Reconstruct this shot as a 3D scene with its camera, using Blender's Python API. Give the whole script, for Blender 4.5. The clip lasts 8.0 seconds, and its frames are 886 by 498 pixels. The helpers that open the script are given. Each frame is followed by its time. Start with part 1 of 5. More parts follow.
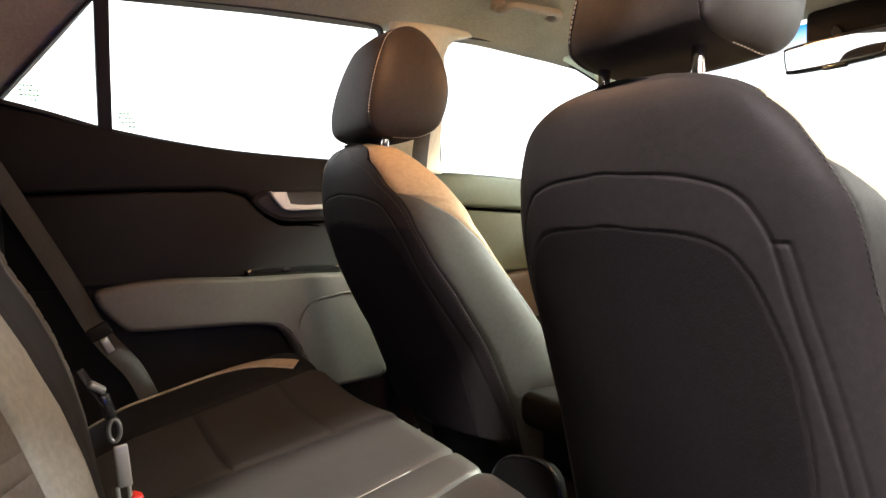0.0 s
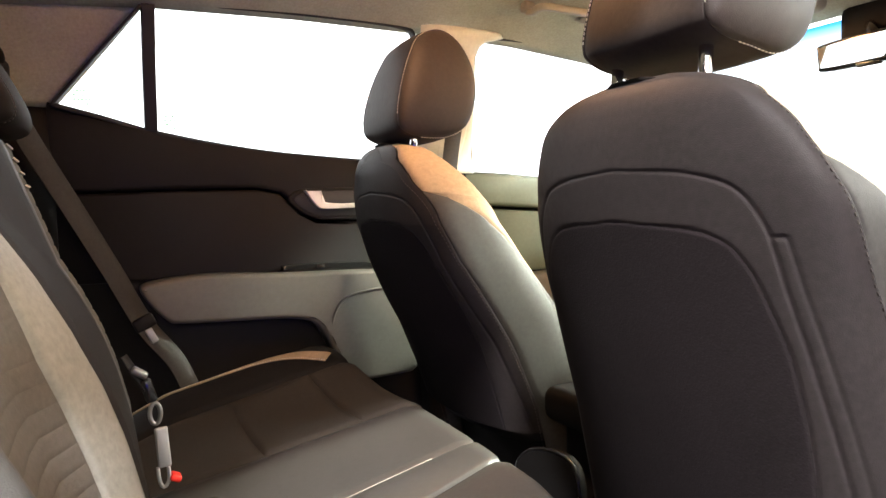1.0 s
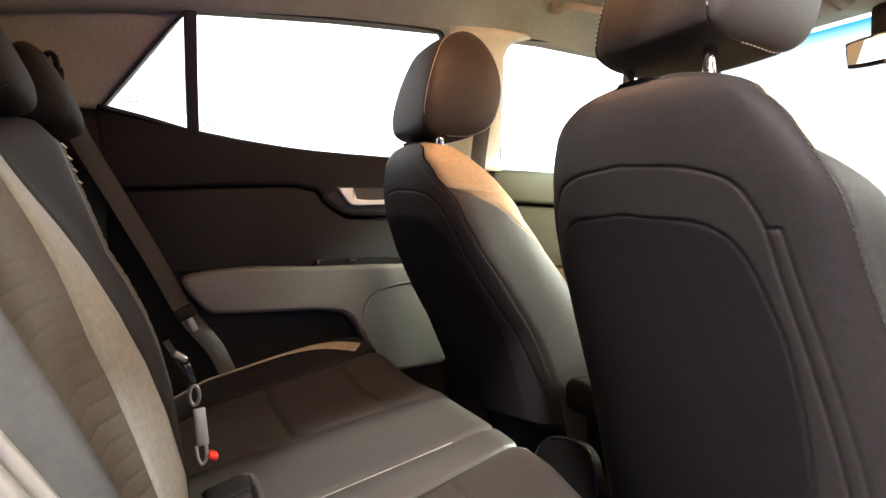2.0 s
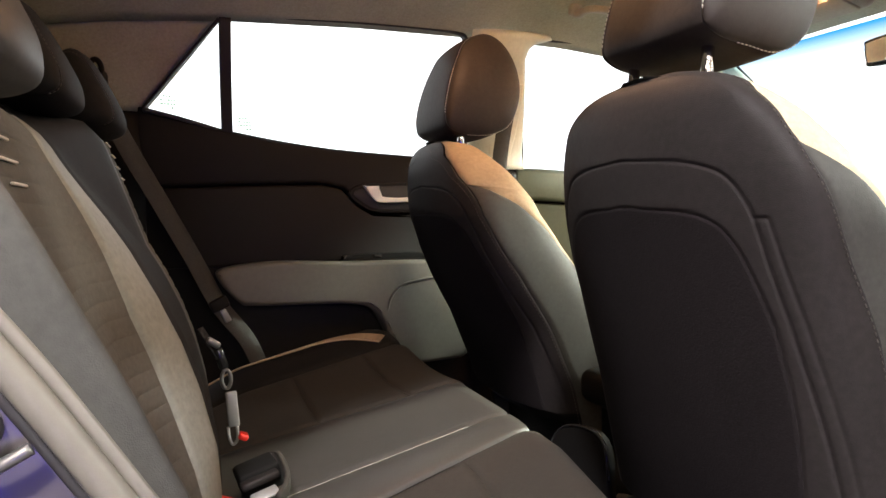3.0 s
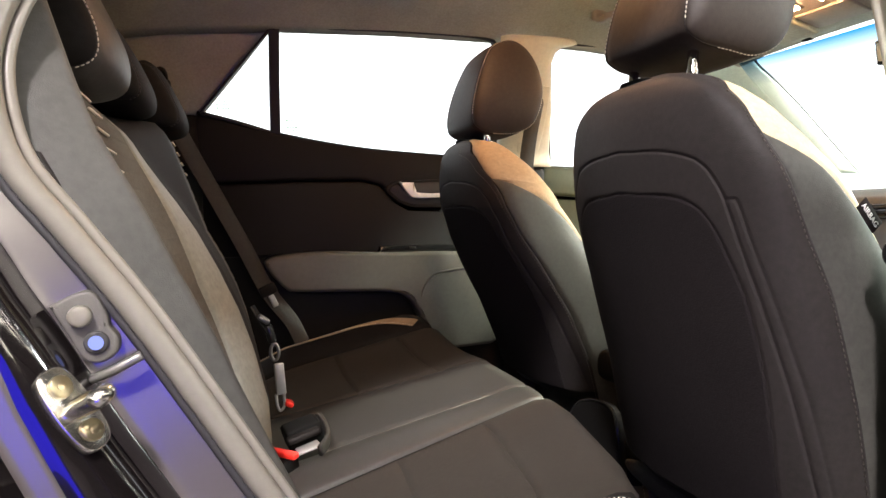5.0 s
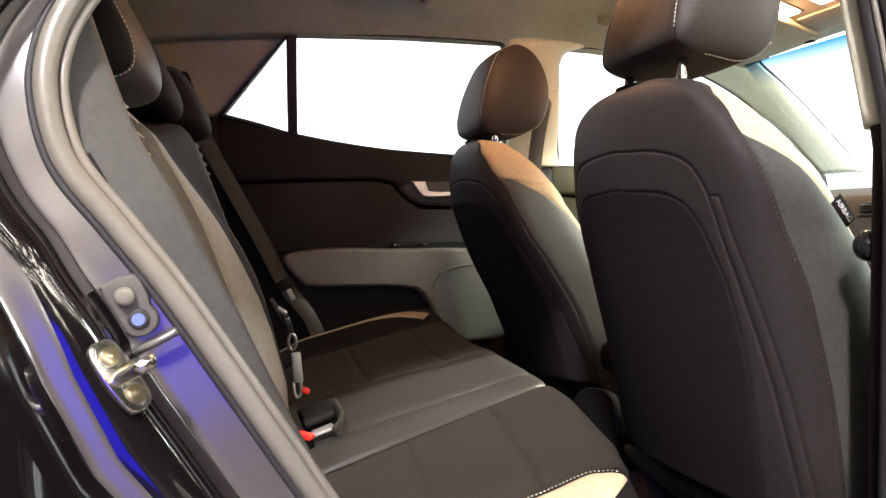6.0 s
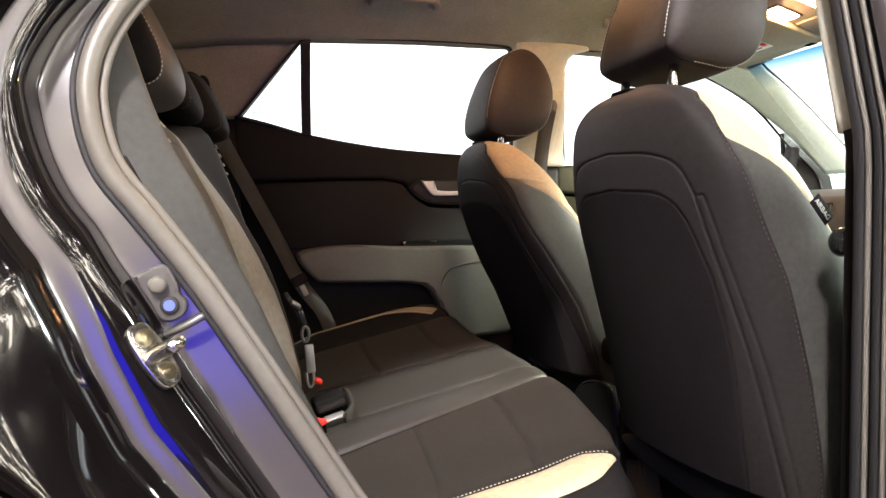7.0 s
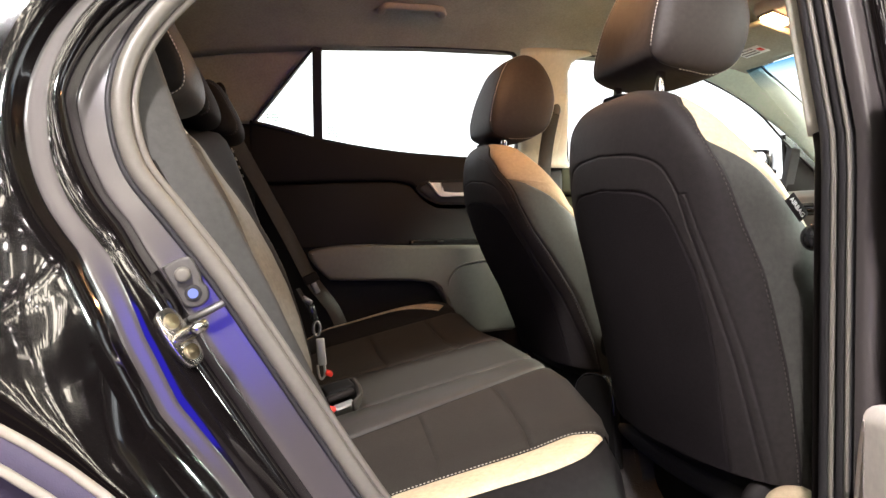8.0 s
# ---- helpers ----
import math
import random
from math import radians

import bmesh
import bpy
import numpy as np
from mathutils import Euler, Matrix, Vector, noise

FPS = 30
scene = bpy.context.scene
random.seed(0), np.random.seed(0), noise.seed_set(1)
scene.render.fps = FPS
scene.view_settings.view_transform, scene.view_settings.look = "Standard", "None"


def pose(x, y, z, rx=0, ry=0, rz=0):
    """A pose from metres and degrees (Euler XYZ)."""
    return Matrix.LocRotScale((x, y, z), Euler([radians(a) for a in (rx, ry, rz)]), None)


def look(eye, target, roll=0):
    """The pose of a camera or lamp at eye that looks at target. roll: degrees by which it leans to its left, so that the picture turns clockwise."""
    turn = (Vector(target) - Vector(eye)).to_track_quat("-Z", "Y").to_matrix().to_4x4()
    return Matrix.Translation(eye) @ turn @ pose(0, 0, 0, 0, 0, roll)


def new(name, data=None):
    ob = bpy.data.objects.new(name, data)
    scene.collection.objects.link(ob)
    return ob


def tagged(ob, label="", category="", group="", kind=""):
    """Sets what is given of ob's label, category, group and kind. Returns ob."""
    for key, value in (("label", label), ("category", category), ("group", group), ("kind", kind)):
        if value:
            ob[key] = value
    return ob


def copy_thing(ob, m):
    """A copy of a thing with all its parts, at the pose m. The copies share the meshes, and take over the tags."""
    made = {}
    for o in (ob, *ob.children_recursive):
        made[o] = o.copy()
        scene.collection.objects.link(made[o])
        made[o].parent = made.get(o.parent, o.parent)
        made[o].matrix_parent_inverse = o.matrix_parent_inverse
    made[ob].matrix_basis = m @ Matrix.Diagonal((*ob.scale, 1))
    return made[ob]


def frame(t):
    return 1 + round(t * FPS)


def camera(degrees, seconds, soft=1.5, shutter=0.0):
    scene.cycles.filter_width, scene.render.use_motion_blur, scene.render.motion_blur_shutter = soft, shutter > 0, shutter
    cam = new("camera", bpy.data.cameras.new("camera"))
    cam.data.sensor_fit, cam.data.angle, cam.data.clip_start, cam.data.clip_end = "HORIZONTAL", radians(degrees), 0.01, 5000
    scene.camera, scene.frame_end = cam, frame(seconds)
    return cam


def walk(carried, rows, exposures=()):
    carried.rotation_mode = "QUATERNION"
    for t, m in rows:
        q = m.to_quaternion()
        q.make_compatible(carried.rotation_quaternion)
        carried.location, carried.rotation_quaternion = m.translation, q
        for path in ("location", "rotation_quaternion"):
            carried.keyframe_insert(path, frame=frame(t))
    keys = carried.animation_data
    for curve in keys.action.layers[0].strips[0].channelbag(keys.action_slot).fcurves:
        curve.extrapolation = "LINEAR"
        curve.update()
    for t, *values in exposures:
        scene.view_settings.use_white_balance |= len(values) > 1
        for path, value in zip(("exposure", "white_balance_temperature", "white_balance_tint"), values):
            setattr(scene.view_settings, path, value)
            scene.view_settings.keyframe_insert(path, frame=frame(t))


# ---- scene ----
cam = camera(67.9, 8.0)
PATH = [
    (0, (-0.592, -0.879, 0.982), (0.455, 0.821, 0.861), -1.3),
    (0.5, (-0.587, -0.9, 0.979), (0.406, 0.832, 0.86), -1.3),
    (1, (-0.583, -0.925, 0.975), (0.353, 0.838, 0.86), -1.2),
    (1.5, (-0.581, -0.951, 0.972), (0.303, 0.84, 0.856), -1.1),
    (3, (-0.581, -1.037, 0.956), (0.165, 0.815, 0.847), -1.0),
    (3.5, (-0.584, -1.069, 0.949), (0.126, 0.797, 0.843), -1.0),
    (4, (-0.586, -1.103, 0.943), (0.089, 0.776, 0.839), -1.0),
    (4.5, (-0.592, -1.133, 0.937), (0.059, 0.755, 0.836), -1.0),
    (6, (-0.604, -1.235, 0.925), (-0.022, 0.676, 0.827), -1.0),
    (6.5, (-0.607, -1.266, 0.925), (-0.043, 0.65, 0.824), -0.9),
    (7, (-0.61, -1.298, 0.923), (-0.064, 0.623, 0.823), -0.9),
    (7.5, (-0.611, -1.331, 0.919), (-0.083, 0.596, 0.824), -1.0),
    (8, (-0.611, -1.37, 0.917), (-0.102, 0.561, 0.824), -1.0),
]
EXPOSURE = [(0, 0.28), (0.5, 0.62), (1.0, 0.80), (1.5, 0.74), (3.0, 0.08), (3.5, 0.08), (4.5, 0.16), (6.0, 0.14), (7.0, 0.10), (8.0, 0.04)]
walk(cam, [(t, look(eye, target, roll)) for t, eye, target, roll in PATH], EXPOSURE)

# ---- light ----
world = bpy.data.worlds.new("hall_air")
scene.world = world
world.use_nodes = True
world.node_tree.nodes["Background"].inputs[0].default_value = (0.80, 0.78, 0.76, 1)
world.node_tree.nodes["Background"].inputs[1].default_value = 0.06


# ---- materials ----
def material(name, color, rough=0.5, metal=0.0, coat=0.0, spec=0.5):
    m = bpy.data.materials.new(name)
    m.use_nodes = True
    b = m.node_tree.nodes["Principled BSDF"]
    b.inputs["Base Color"].default_value = (*color, 1)
    b.inputs["Roughness"].default_value = rough
    b.inputs["Metallic"].default_value = metal
    b.inputs["Coat Weight"].default_value = coat
    b.inputs["Specular IOR Level"].default_value = spec
    return m


def node(m, kind, **values):
    n = m.node_tree.nodes.new(kind)
    for k, v in values.items():
        n.inputs[k].default_value = v
    return n


def wire(m, a, out, b, inp):
    m.node_tree.links.new(a.outputs[out], b.inputs[inp])


def vary(m, color, amount=0.25, scale=6.0, stretch=(1, 1, 1)):
    """Blotches of the base colour at a large and a small scale."""
    b = m.node_tree.nodes["Principled BSDF"]
    co = node(m, "ShaderNodeTexCoord")
    mp = node(m, "ShaderNodeMapping", Scale=stretch)
    n1 = node(m, "ShaderNodeTexNoise", Scale=scale, Detail=4.0, Roughness=0.6)
    n2 = node(m, "ShaderNodeTexNoise", Scale=scale * 24, Detail=3.0, Roughness=0.6)
    wire(m, co, "Object", mp, "Vector")
    wire(m, mp, 0, n1, "Vector")
    wire(m, mp, 0, n2, "Vector")
    add = node(m, "ShaderNodeMath")
    add.operation = "ADD"
    wire(m, n1, 0, add, 0)
    wire(m, n2, 0, add, 1)
    r = node(m, "ShaderNodeMapRange", **{"From Min": 0.6, "From Max": 1.4, "To Min": 1 - amount, "To Max": 1 + amount})
    wire(m, add, 0, r, 0)
    mix = node(m, "ShaderNodeVectorMath")
    mix.operation = "SCALE"
    mix.inputs[0].default_value = color
    wire(m, r, 0, mix, "Scale")
    wire(m, mix, 0, b, "Base Color")
    return mp


def bump(m, tex, out, strength, distance):
    b = m.node_tree.nodes["Principled BSDF"]
    bp = node(m, "ShaderNodeBump", Strength=strength, Distance=distance)
    wire(m, tex, out, bp, "Height")
    if b.inputs["Normal"].is_linked:
        m.node_tree.links.new(b.inputs["Normal"].links[0].from_socket, bp.inputs["Normal"])
    wire(m, bp, 0, b, "Normal")


def leather(name, color, rough=0.42, spec=0.28):
    m = material(name, color, rough, spec=spec)
    mp = vary(m, color, 0.26, 5.0)
    v = node(m, "ShaderNodeTexVoronoi", Scale=900.0)
    wire(m, mp, 0, v, "Vector")
    bump(m, v, "Distance", 0.35, 0.0004)
    n = node(m, "ShaderNodeTexNoise", Scale=26.0, Detail=3.0)
    wire(m, mp, 0, n, "Vector")
    bump(m, n, 0, 0.16, 0.0025)
    return m


def cloth(name, color, rough=0.9, scale=900.0, relief=0.5, spec=0.2):
    m = material(name, color, rough, spec=spec)
    mp = vary(m, color, 0.22, 7.0)
    w = node(m, "ShaderNodeTexNoise", Scale=scale, Detail=2.0)
    wire(m, mp, 0, w, "Vector")
    bump(m, w, 0, relief, 0.001)
    return m


def plastic(name, color, rough=0.5, grain=700.0, relief=0.3, spec=0.35):
    m = material(name, color, rough, spec=spec)
    mp = vary(m, color, 0.12, 4.0)
    v = node(m, "ShaderNodeTexVoronoi", Scale=grain)
    wire(m, mp, 0, v, "Vector")
    bump(m, v, "Distance", relief, 0.0004)
    return m


def glow(name, color, strength):
    m = bpy.data.materials.new(name)
    m.use_nodes = True
    m.node_tree.nodes.remove(m.node_tree.nodes["Principled BSDF"])
    e = node(m, "ShaderNodeEmission", Color=(*color, 1), Strength=strength)
    wire(m, e, 0, m.node_tree.nodes["Material Output"], "Surface")
    return m


BLACK_LEATHER = leather("black_leather", (0.0125, 0.0112, 0.0108), 0.72, 0.12)
BLACK_BACK = leather("black_seat_back_vinyl", (0.0250, 0.0212, 0.0206), 0.58, 0.13)
GREY_LEATHER = leather("grey_leather", (0.050, 0.048, 0.043), 0.60, 0.2)
# headrest leather, lightened for the light on the near rear pad
LIT_PAD_LEATHER = leather("lit_pad_leather", (0.058, 0.054, 0.049), 0.5)
PALE_GREY_LEATHER = leather("pale_grey_leather", (0.205, 0.205, 0.180), 0.5)
WING_LEATHER = leather("wing_leather", (0.056, 0.054, 0.049), 0.6)
HEAD_LEATHER = leather("dark_grey_leather", (0.034, 0.0265, 0.0228), 0.55)
BENCH_LEATHER = leather("bench_leather", (0.031, 0.0275, 0.0245), 0.48, 0.36)
HEAD_BACK_LEATHER = leather("brown_black_leather", (0.032, 0.025, 0.0215), 0.6, 0.12)
# one leather in two copies: tan for the far side, cream where strongly lit
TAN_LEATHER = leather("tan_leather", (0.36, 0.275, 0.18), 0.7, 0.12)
LIT_CREAM_LEATHER = leather("lit_cream_leather", (0.56, 0.46, 0.295), 0.5)
SEAT_CLOTH = cloth("seat_cloth", (0.031, 0.0268, 0.0225), 0.75)
RIB_CLOTH = cloth("ribbed_insert_cloth", (0.088, 0.082, 0.071))
POCKET_CLOTH = cloth("pocket_cloth", (0.0138, 0.0112, 0.0116), 0.95, 420.0, spec=0.08)
HEADLINER = cloth("headliner_felt", (0.40, 0.385, 0.315), scale=600.0)
CARPET = cloth("carpet", (0.025, 0.024, 0.024), scale=350.0, relief=0.9)
WEBBING = cloth("belt_webbing", (0.105, 0.104, 0.095), 0.6, 1200.0)
DARK_WEBBING = cloth("dark_belt_webbing", (0.042, 0.037, 0.032), 0.6, 1200.0)
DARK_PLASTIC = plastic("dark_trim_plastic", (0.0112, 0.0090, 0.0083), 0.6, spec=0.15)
BEIGE_PLASTIC = plastic("beige_trim_plastic", (0.108, 0.095, 0.080), 0.5)
PILLAR_PLASTIC = plastic("cream_pillar_plastic", (0.70, 0.67, 0.56), 0.6)
# pillar plastic whitened and greened, as the windscreen's light would make it look
LIT_PILLAR = plastic("lit_pillar_plastic", (0.84, 0.95, 0.82), 0.6)
# trim plastic with the greenish light from ahead put into its colour
GREEN_LIT_TRIM = plastic("green_lit_trim_plastic", (0.105, 0.13, 0.10), 0.5)
SEAL_RUBBER = plastic("seal_rubber", (0.028, 0.026, 0.027), 0.6)
GREY_SEAL = plastic("grey_seal_rubber", (0.165, 0.150, 0.125), 0.36, 900.0, 0.12)
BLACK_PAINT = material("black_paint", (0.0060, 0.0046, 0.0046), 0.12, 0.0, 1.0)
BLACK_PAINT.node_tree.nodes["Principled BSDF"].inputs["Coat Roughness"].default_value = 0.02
# black body paint, lightened to stand in for the hall's lilac-grey reflection
JAMB_SHEEN = material("jamb_sheen", (0.080, 0.069, 0.068), 0.20, spec=1.0)
CHROME = material("chrome", (0.8, 0.79, 0.77), 0.12, 1.0)
STEEL_DARK = material("dark_steel", (0.22, 0.21, 0.20), 0.35, 0.7)
SATIN = material("satin_metal", (0.38, 0.37, 0.36), 0.35, 0.4)
SILVER = material("silver_handle", (0.82, 0.81, 0.78), 0.35, 0.1)
GLOSS_BLACK = material("gloss_black", (0.012, 0.012, 0.012), 0.15)
RED = material("red_button", (0.75, 0.03, 0.02), 0.35)
THREAD = material("thread", (0.72, 0.66, 0.58), 0.7)
PIPING = material("piping", (0.20, 0.18, 0.155), 0.7)
DARK_THREAD = material("dark_thread", (0.060, 0.049, 0.042), 0.8)
WHITE_INK = material("white_ink", (0.85, 0.84, 0.82), 0.6)
GREEN_INK = material("glass_mark", (0.55, 0.75, 0.52), 0.6)
ink_clear = node(GREEN_INK, "ShaderNodeBsdfTranslucent", Color=(0.22, 0.36, 0.22, 1))
wire(GREEN_INK, ink_clear, 0, GREEN_INK.node_tree.nodes["Material Output"], "Surface")
GLASS = material("window_glass", (1, 1, 1), 0.0)
GLASS.node_tree.nodes["Principled BSDF"].inputs["Transmission Weight"].default_value = 1.0
GLASS.node_tree.nodes["Principled BSDF"].inputs["IOR"].default_value = 1.1
MIRROR = material("mirror_glass", (0.9, 0.9, 0.9), 0.02, 1.0)
# the wall is no lamp: its brightness is put in as emission
GLOWING_WALL = glow("glowing_white_wall", (0.94, 0.98, 1.0), 2.4)
HALL_FLOOR = plastic("hall_carpet_floor", (0.085, 0.073, 0.080), 0.7, 200.0)
HALL_CEILING = plastic("hall_ceiling", (0.012, 0.011, 0.011), 0.9, 50.0)
HALL_WALL = plastic("hall_wall", (0.02, 0.019, 0.019), 0.8, 50.0)
SPOT_GLOW = glow("spot_glow", (1.0, 0.92, 0.88), 34.0)
DOME_GLOW = glow("dome_glow", (1.0, 0.52, 0.22), 260.0)
BLUE_GLOW = glow("blue_screen", (0.03, 0.02, 1.0), 5.5)


# ---- mesh tools ----
def part(name, bm, mat, parent=None, label="", smooth=True):
    me = bpy.data.meshes.new(name)
    bm.to_mesh(me)
    bm.free()
    me.materials.append(mat)
    if smooth:
        me.polygons.foreach_set("use_smooth", [True] * len(me.polygons))
    ob = new(name, me)
    if parent is not None:
        ob.parent = parent
    if label:
        tagged(ob, label)
    return ob


def thing(name, label, category, group="", kind="", at=(0, 0, 0)):
    ob = new(name)
    ob.location = at
    ob.empty_display_size = 0.05
    return tagged(ob, label, category, group, kind)


def curve_points(pts, n=8, closed=False):
    """Catmull-Rom through pts."""
    p = [Vector(q) for q in pts]
    k = len(p)
    out = []
    for i in range(k if closed else k - 1):
        a, b, c, d = (p[(i + j) % k] if closed else p[min(max(i + j, 0), k - 1)] for j in (-1, 0, 1, 2))
        for s in range(n):
            t = s / n
            out.append(0.5 * (2 * b + (c - a) * t + (2 * a - 5 * b + 4 * c - d) * t * t + (3 * b - a - 3 * c + d) * t ** 3))
    if not closed:
        out.append(p[-1])
    return out


def lerp_table(rows, z, k):
    """Column k of rows (sorted by rising first column), smoothly read at z."""
    if z <= rows[0][0]:
        return rows[0][k]
    for a, b in zip(rows, rows[1:]):
        if z <= b[0]:
            t = (z - a[0]) / (b[0] - a[0])
            return a[k] + (b[k] - a[k]) * t
    return rows[-1][k]


def smooth_table(rows, z, k):
    """Column k of rows, read along a curve that never overshoots."""
    if z <= rows[0][0]:
        return rows[0][k]
    if z >= rows[-1][0]:
        return rows[-1][k]
    i = 0
    while z > rows[i + 1][0]:
        i += 1

    def slope(j):
        return (rows[j + 1][k] - rows[j][k]) / (rows[j + 1][0] - rows[j][0])

    def tangent(j):
        if j == 0 or j == len(rows) - 1:
            return slope(min(j, len(rows) - 2))
        a, b = slope(j - 1), slope(j)
        return 0.0 if a * b <= 0 else 2 * a * b / (a + b)
    h = rows[i + 1][0] - rows[i][0]
    t = (z - rows[i][0]) / h
    return ((2 * t ** 3 - 3 * t ** 2 + 1) * rows[i][k] + (t ** 3 - 2 * t ** 2 + t) * h * tangent(i)
            + (3 * t ** 2 - 2 * t ** 3) * rows[i + 1][k] + (t ** 3 - t ** 2) * h * tangent(i + 1))


def loft(bm, rings, closed=True, caps=True):
    vs = [[bm.verts.new(p) for p in r] for r in rings]
    for a, b in zip(vs, vs[1:]):
        n = len(a)
        for i in range(n if closed else n - 1):
            j = (i + 1) % n
            bm.faces.new((a[i], a[j], b[j], b[i]))
    if caps and closed:
        bm.faces.new(vs[0][::-1])
        bm.faces.new(vs[-1])
    return vs


def fix(bm):
    bmesh.ops.recalc_face_normals(bm, faces=bm.faces)
    return bm


def sweep(path, profile, up=(0, 1, 0), closed=False, caps=True):
    """profile: (a, b) pairs; a along the path's side, b along up."""
    bm = bmesh.new()
    n = len(path)
    rings = []
    for i, p in enumerate(path):
        t = (path[(i + 1) % n] - path[i - 1]) if closed else (path[min(i + 1, n - 1)] - path[max(i - 1, 0)])
        t.normalize()
        u = Vector(up)
        side = t.cross(u).normalized()
        u = side.cross(t).normalized()
        rings.append([p + side * a + u * b for a, b in profile])
    if closed:
        rings.append(rings[0])
        vs = [[bm.verts.new(q) for q in r] for r in rings[:-1]]
        vs.append(vs[0])
        for a, b in zip(vs, vs[1:]):
            for k in range(len(a)):
                bm.faces.new((a[k], a[(k + 1) % len(a)], b[(k + 1) % len(a)], b[k]))
    else:
        loft(bm, rings, True, caps)
    return fix(bm)


def circle(r, n=10, squash=1.0):
    return [(r * math.cos(2 * math.pi * i / n), squash * r * math.sin(2 * math.pi * i / n)) for i in range(n)]


def rounded(w, h, r, n=4):
    """Rounded rectangle as a profile."""
    out = []
    for cx, cy, a0 in ((w - r, h - r, 0), (r - w, h - r, 90), (r - w, r - h, 180), (w - r, r - h, 270)):
        for i in range(n + 1):
            a = radians(a0 + 90 * i / n)
            out.append((cx + r * math.cos(a), cy + r * math.sin(a)))
    return out


def tube(path, r, n=8, up=(0, 1, 0.01)):
    return sweep(path, circle(r, n), up)


def box(bm, c, size, r=0.0, seg=2, turn=None):
    m = Matrix.LocRotScale(Vector(c), turn, Vector(size))
    g = bmesh.ops.create_cube(bm, size=1.0, matrix=m)
    if r:
        es = list({e for v in g["verts"] for e in v.link_edges})
        bmesh.ops.bevel(bm, geom=es, offset=r, segments=seg, profile=0.5, affect="EDGES")
    return bm


def slab(outline, to3d, thick, bevel=0.004, seg=2):
    """An extruded outline: to3d(u, v, w) places it, w from 0 (back) to thick (face)."""
    bm = bmesh.new()
    n = len(outline)
    rings = [[to3d(u, v, 0) for u, v in outline]]
    steps = [(0.0, thick - bevel)] + [(bevel * (1 - math.cos(radians(90 * k / seg))), thick - bevel + bevel * math.sin(radians(90 * k / seg))) for k in range(1, seg + 1)]
    for inset, w in steps:
        ring = []
        for i in range(n):
            p, a, b = Vector(outline[i]), Vector(outline[i - 1]), Vector(outline[(i + 1) % n])
            t = (b - a).normalized()
            nn = Vector((-t.y, t.x))
            nn = nn * (1 if area2(outline) > 0 else -1)
            q = p + nn * inset
            ring.append(to3d(q.x, q.y, w))
        rings.append(ring)
    loft(bm, rings)
    bmesh.ops.triangulate(bm, faces=[f for f in bm.faces if len(f.verts) > 4], ngon_method="EAR_CLIP")
    return fix(bm)


def area2(o):
    return sum(o[i - 1][0] * o[i][1] - o[i][0] * o[i - 1][1] for i in range(len(o)))


def smooth_outline(pts, n=6):
    return [(p.x, p.y) for p in curve_points([(a, b, 0) for a, b in pts], n, True)]


def sheet(f, nu, nv, thick=0.0):
    """A grid of f(u, v), u and v from 0 to 1; with a thickness it becomes a closed shell."""
    bm = bmesh.new()
    g = [[bm.verts.new(f(i / nu, j / nv)) for j in range(nv + 1)] for i in range(nu + 1)]
    for i in range(nu):
        for j in range(nv):
            bm.faces.new((g[i][j], g[i + 1][j], g[i + 1][j + 1], g[i][j + 1]))
    fix(bm)
    if thick:
        bmesh.ops.solidify(bm, geom=bm.faces[:], thickness=thick)
        fix(bm)
    return bm


def padded(f, nu, nv, depth=0.006, roll=0.012, out=0.0):
    """Upholstery: the sheet f(u, v) with its rim sunk by depth over a width of roll."""
    P = [[f(i / nu, j / nv) for j in range(nv + 1)] for i in range(nu + 1)]
    bm = bmesh.new()
    g = []
    for i in range(nu + 1):
        row = []
        for j in range(nv + 1):
            p = P[i][j]
            du = P[min(i + 1, nu)][j] - P[max(i - 1, 0)][j]
            dv = P[i][min(j + 1, nv)] - P[i][max(j - 1, 0)]
            nrm = du.cross(dv)
            nrm = nrm.normalized() if nrm.length > 1e-12 else Vector((0, 0, 1))
            e = min((p - P[0][j]).length, (p - P[nu][j]).length, (p - P[i][0]).length, (p - P[i][nv]).length)
            k = min(e / roll, 1.0)
            k = math.sqrt(1 - (1 - k) ** 2)
            row.append(bm.verts.new(p + nrm * (out - depth * (1 - k))))
        g.append(row)
    for i in range(nu):
        for j in range(nv):
            bm.faces.new((g[i][j], g[i + 1][j], g[i + 1][j + 1], g[i][j + 1]))
    return bm


def stitches(path, mat, parent, length=0.0045, gap=0.003, r=0.0007, name="stitching"):
    """A row of thread stitches along a path."""
    bm = bmesh.new()
    d, on = 0.0, None
    total = sum((b - a).length for a, b in zip(path, path[1:]))

    def at(s):
        for a, b in zip(path, path[1:]):
            k = (b - a).length
            if s <= k:
                return a.lerp(b, s / max(k, 1e-9))
            s -= k
        return path[-1]
    while d + length < total:
        a, b = at(d), at(d + length)
        t = (b - a).normalized()
        s = t.cross(Vector((0.31, 0.52, 0.79))).normalized()
        w = t.cross(s)
        loft(bm, [[q + s * r * k * math.cos(h) + w * r * k * math.sin(h) for h in (0, 1.57, 3.14, 4.71)] for q, k in ((a, 0.5), (a.lerp(b, 0.2), 1), (a.lerp(b, 0.8), 1), (b, 0.5))])
        d += length + gap
    return part(name, fix(bm), mat, parent)


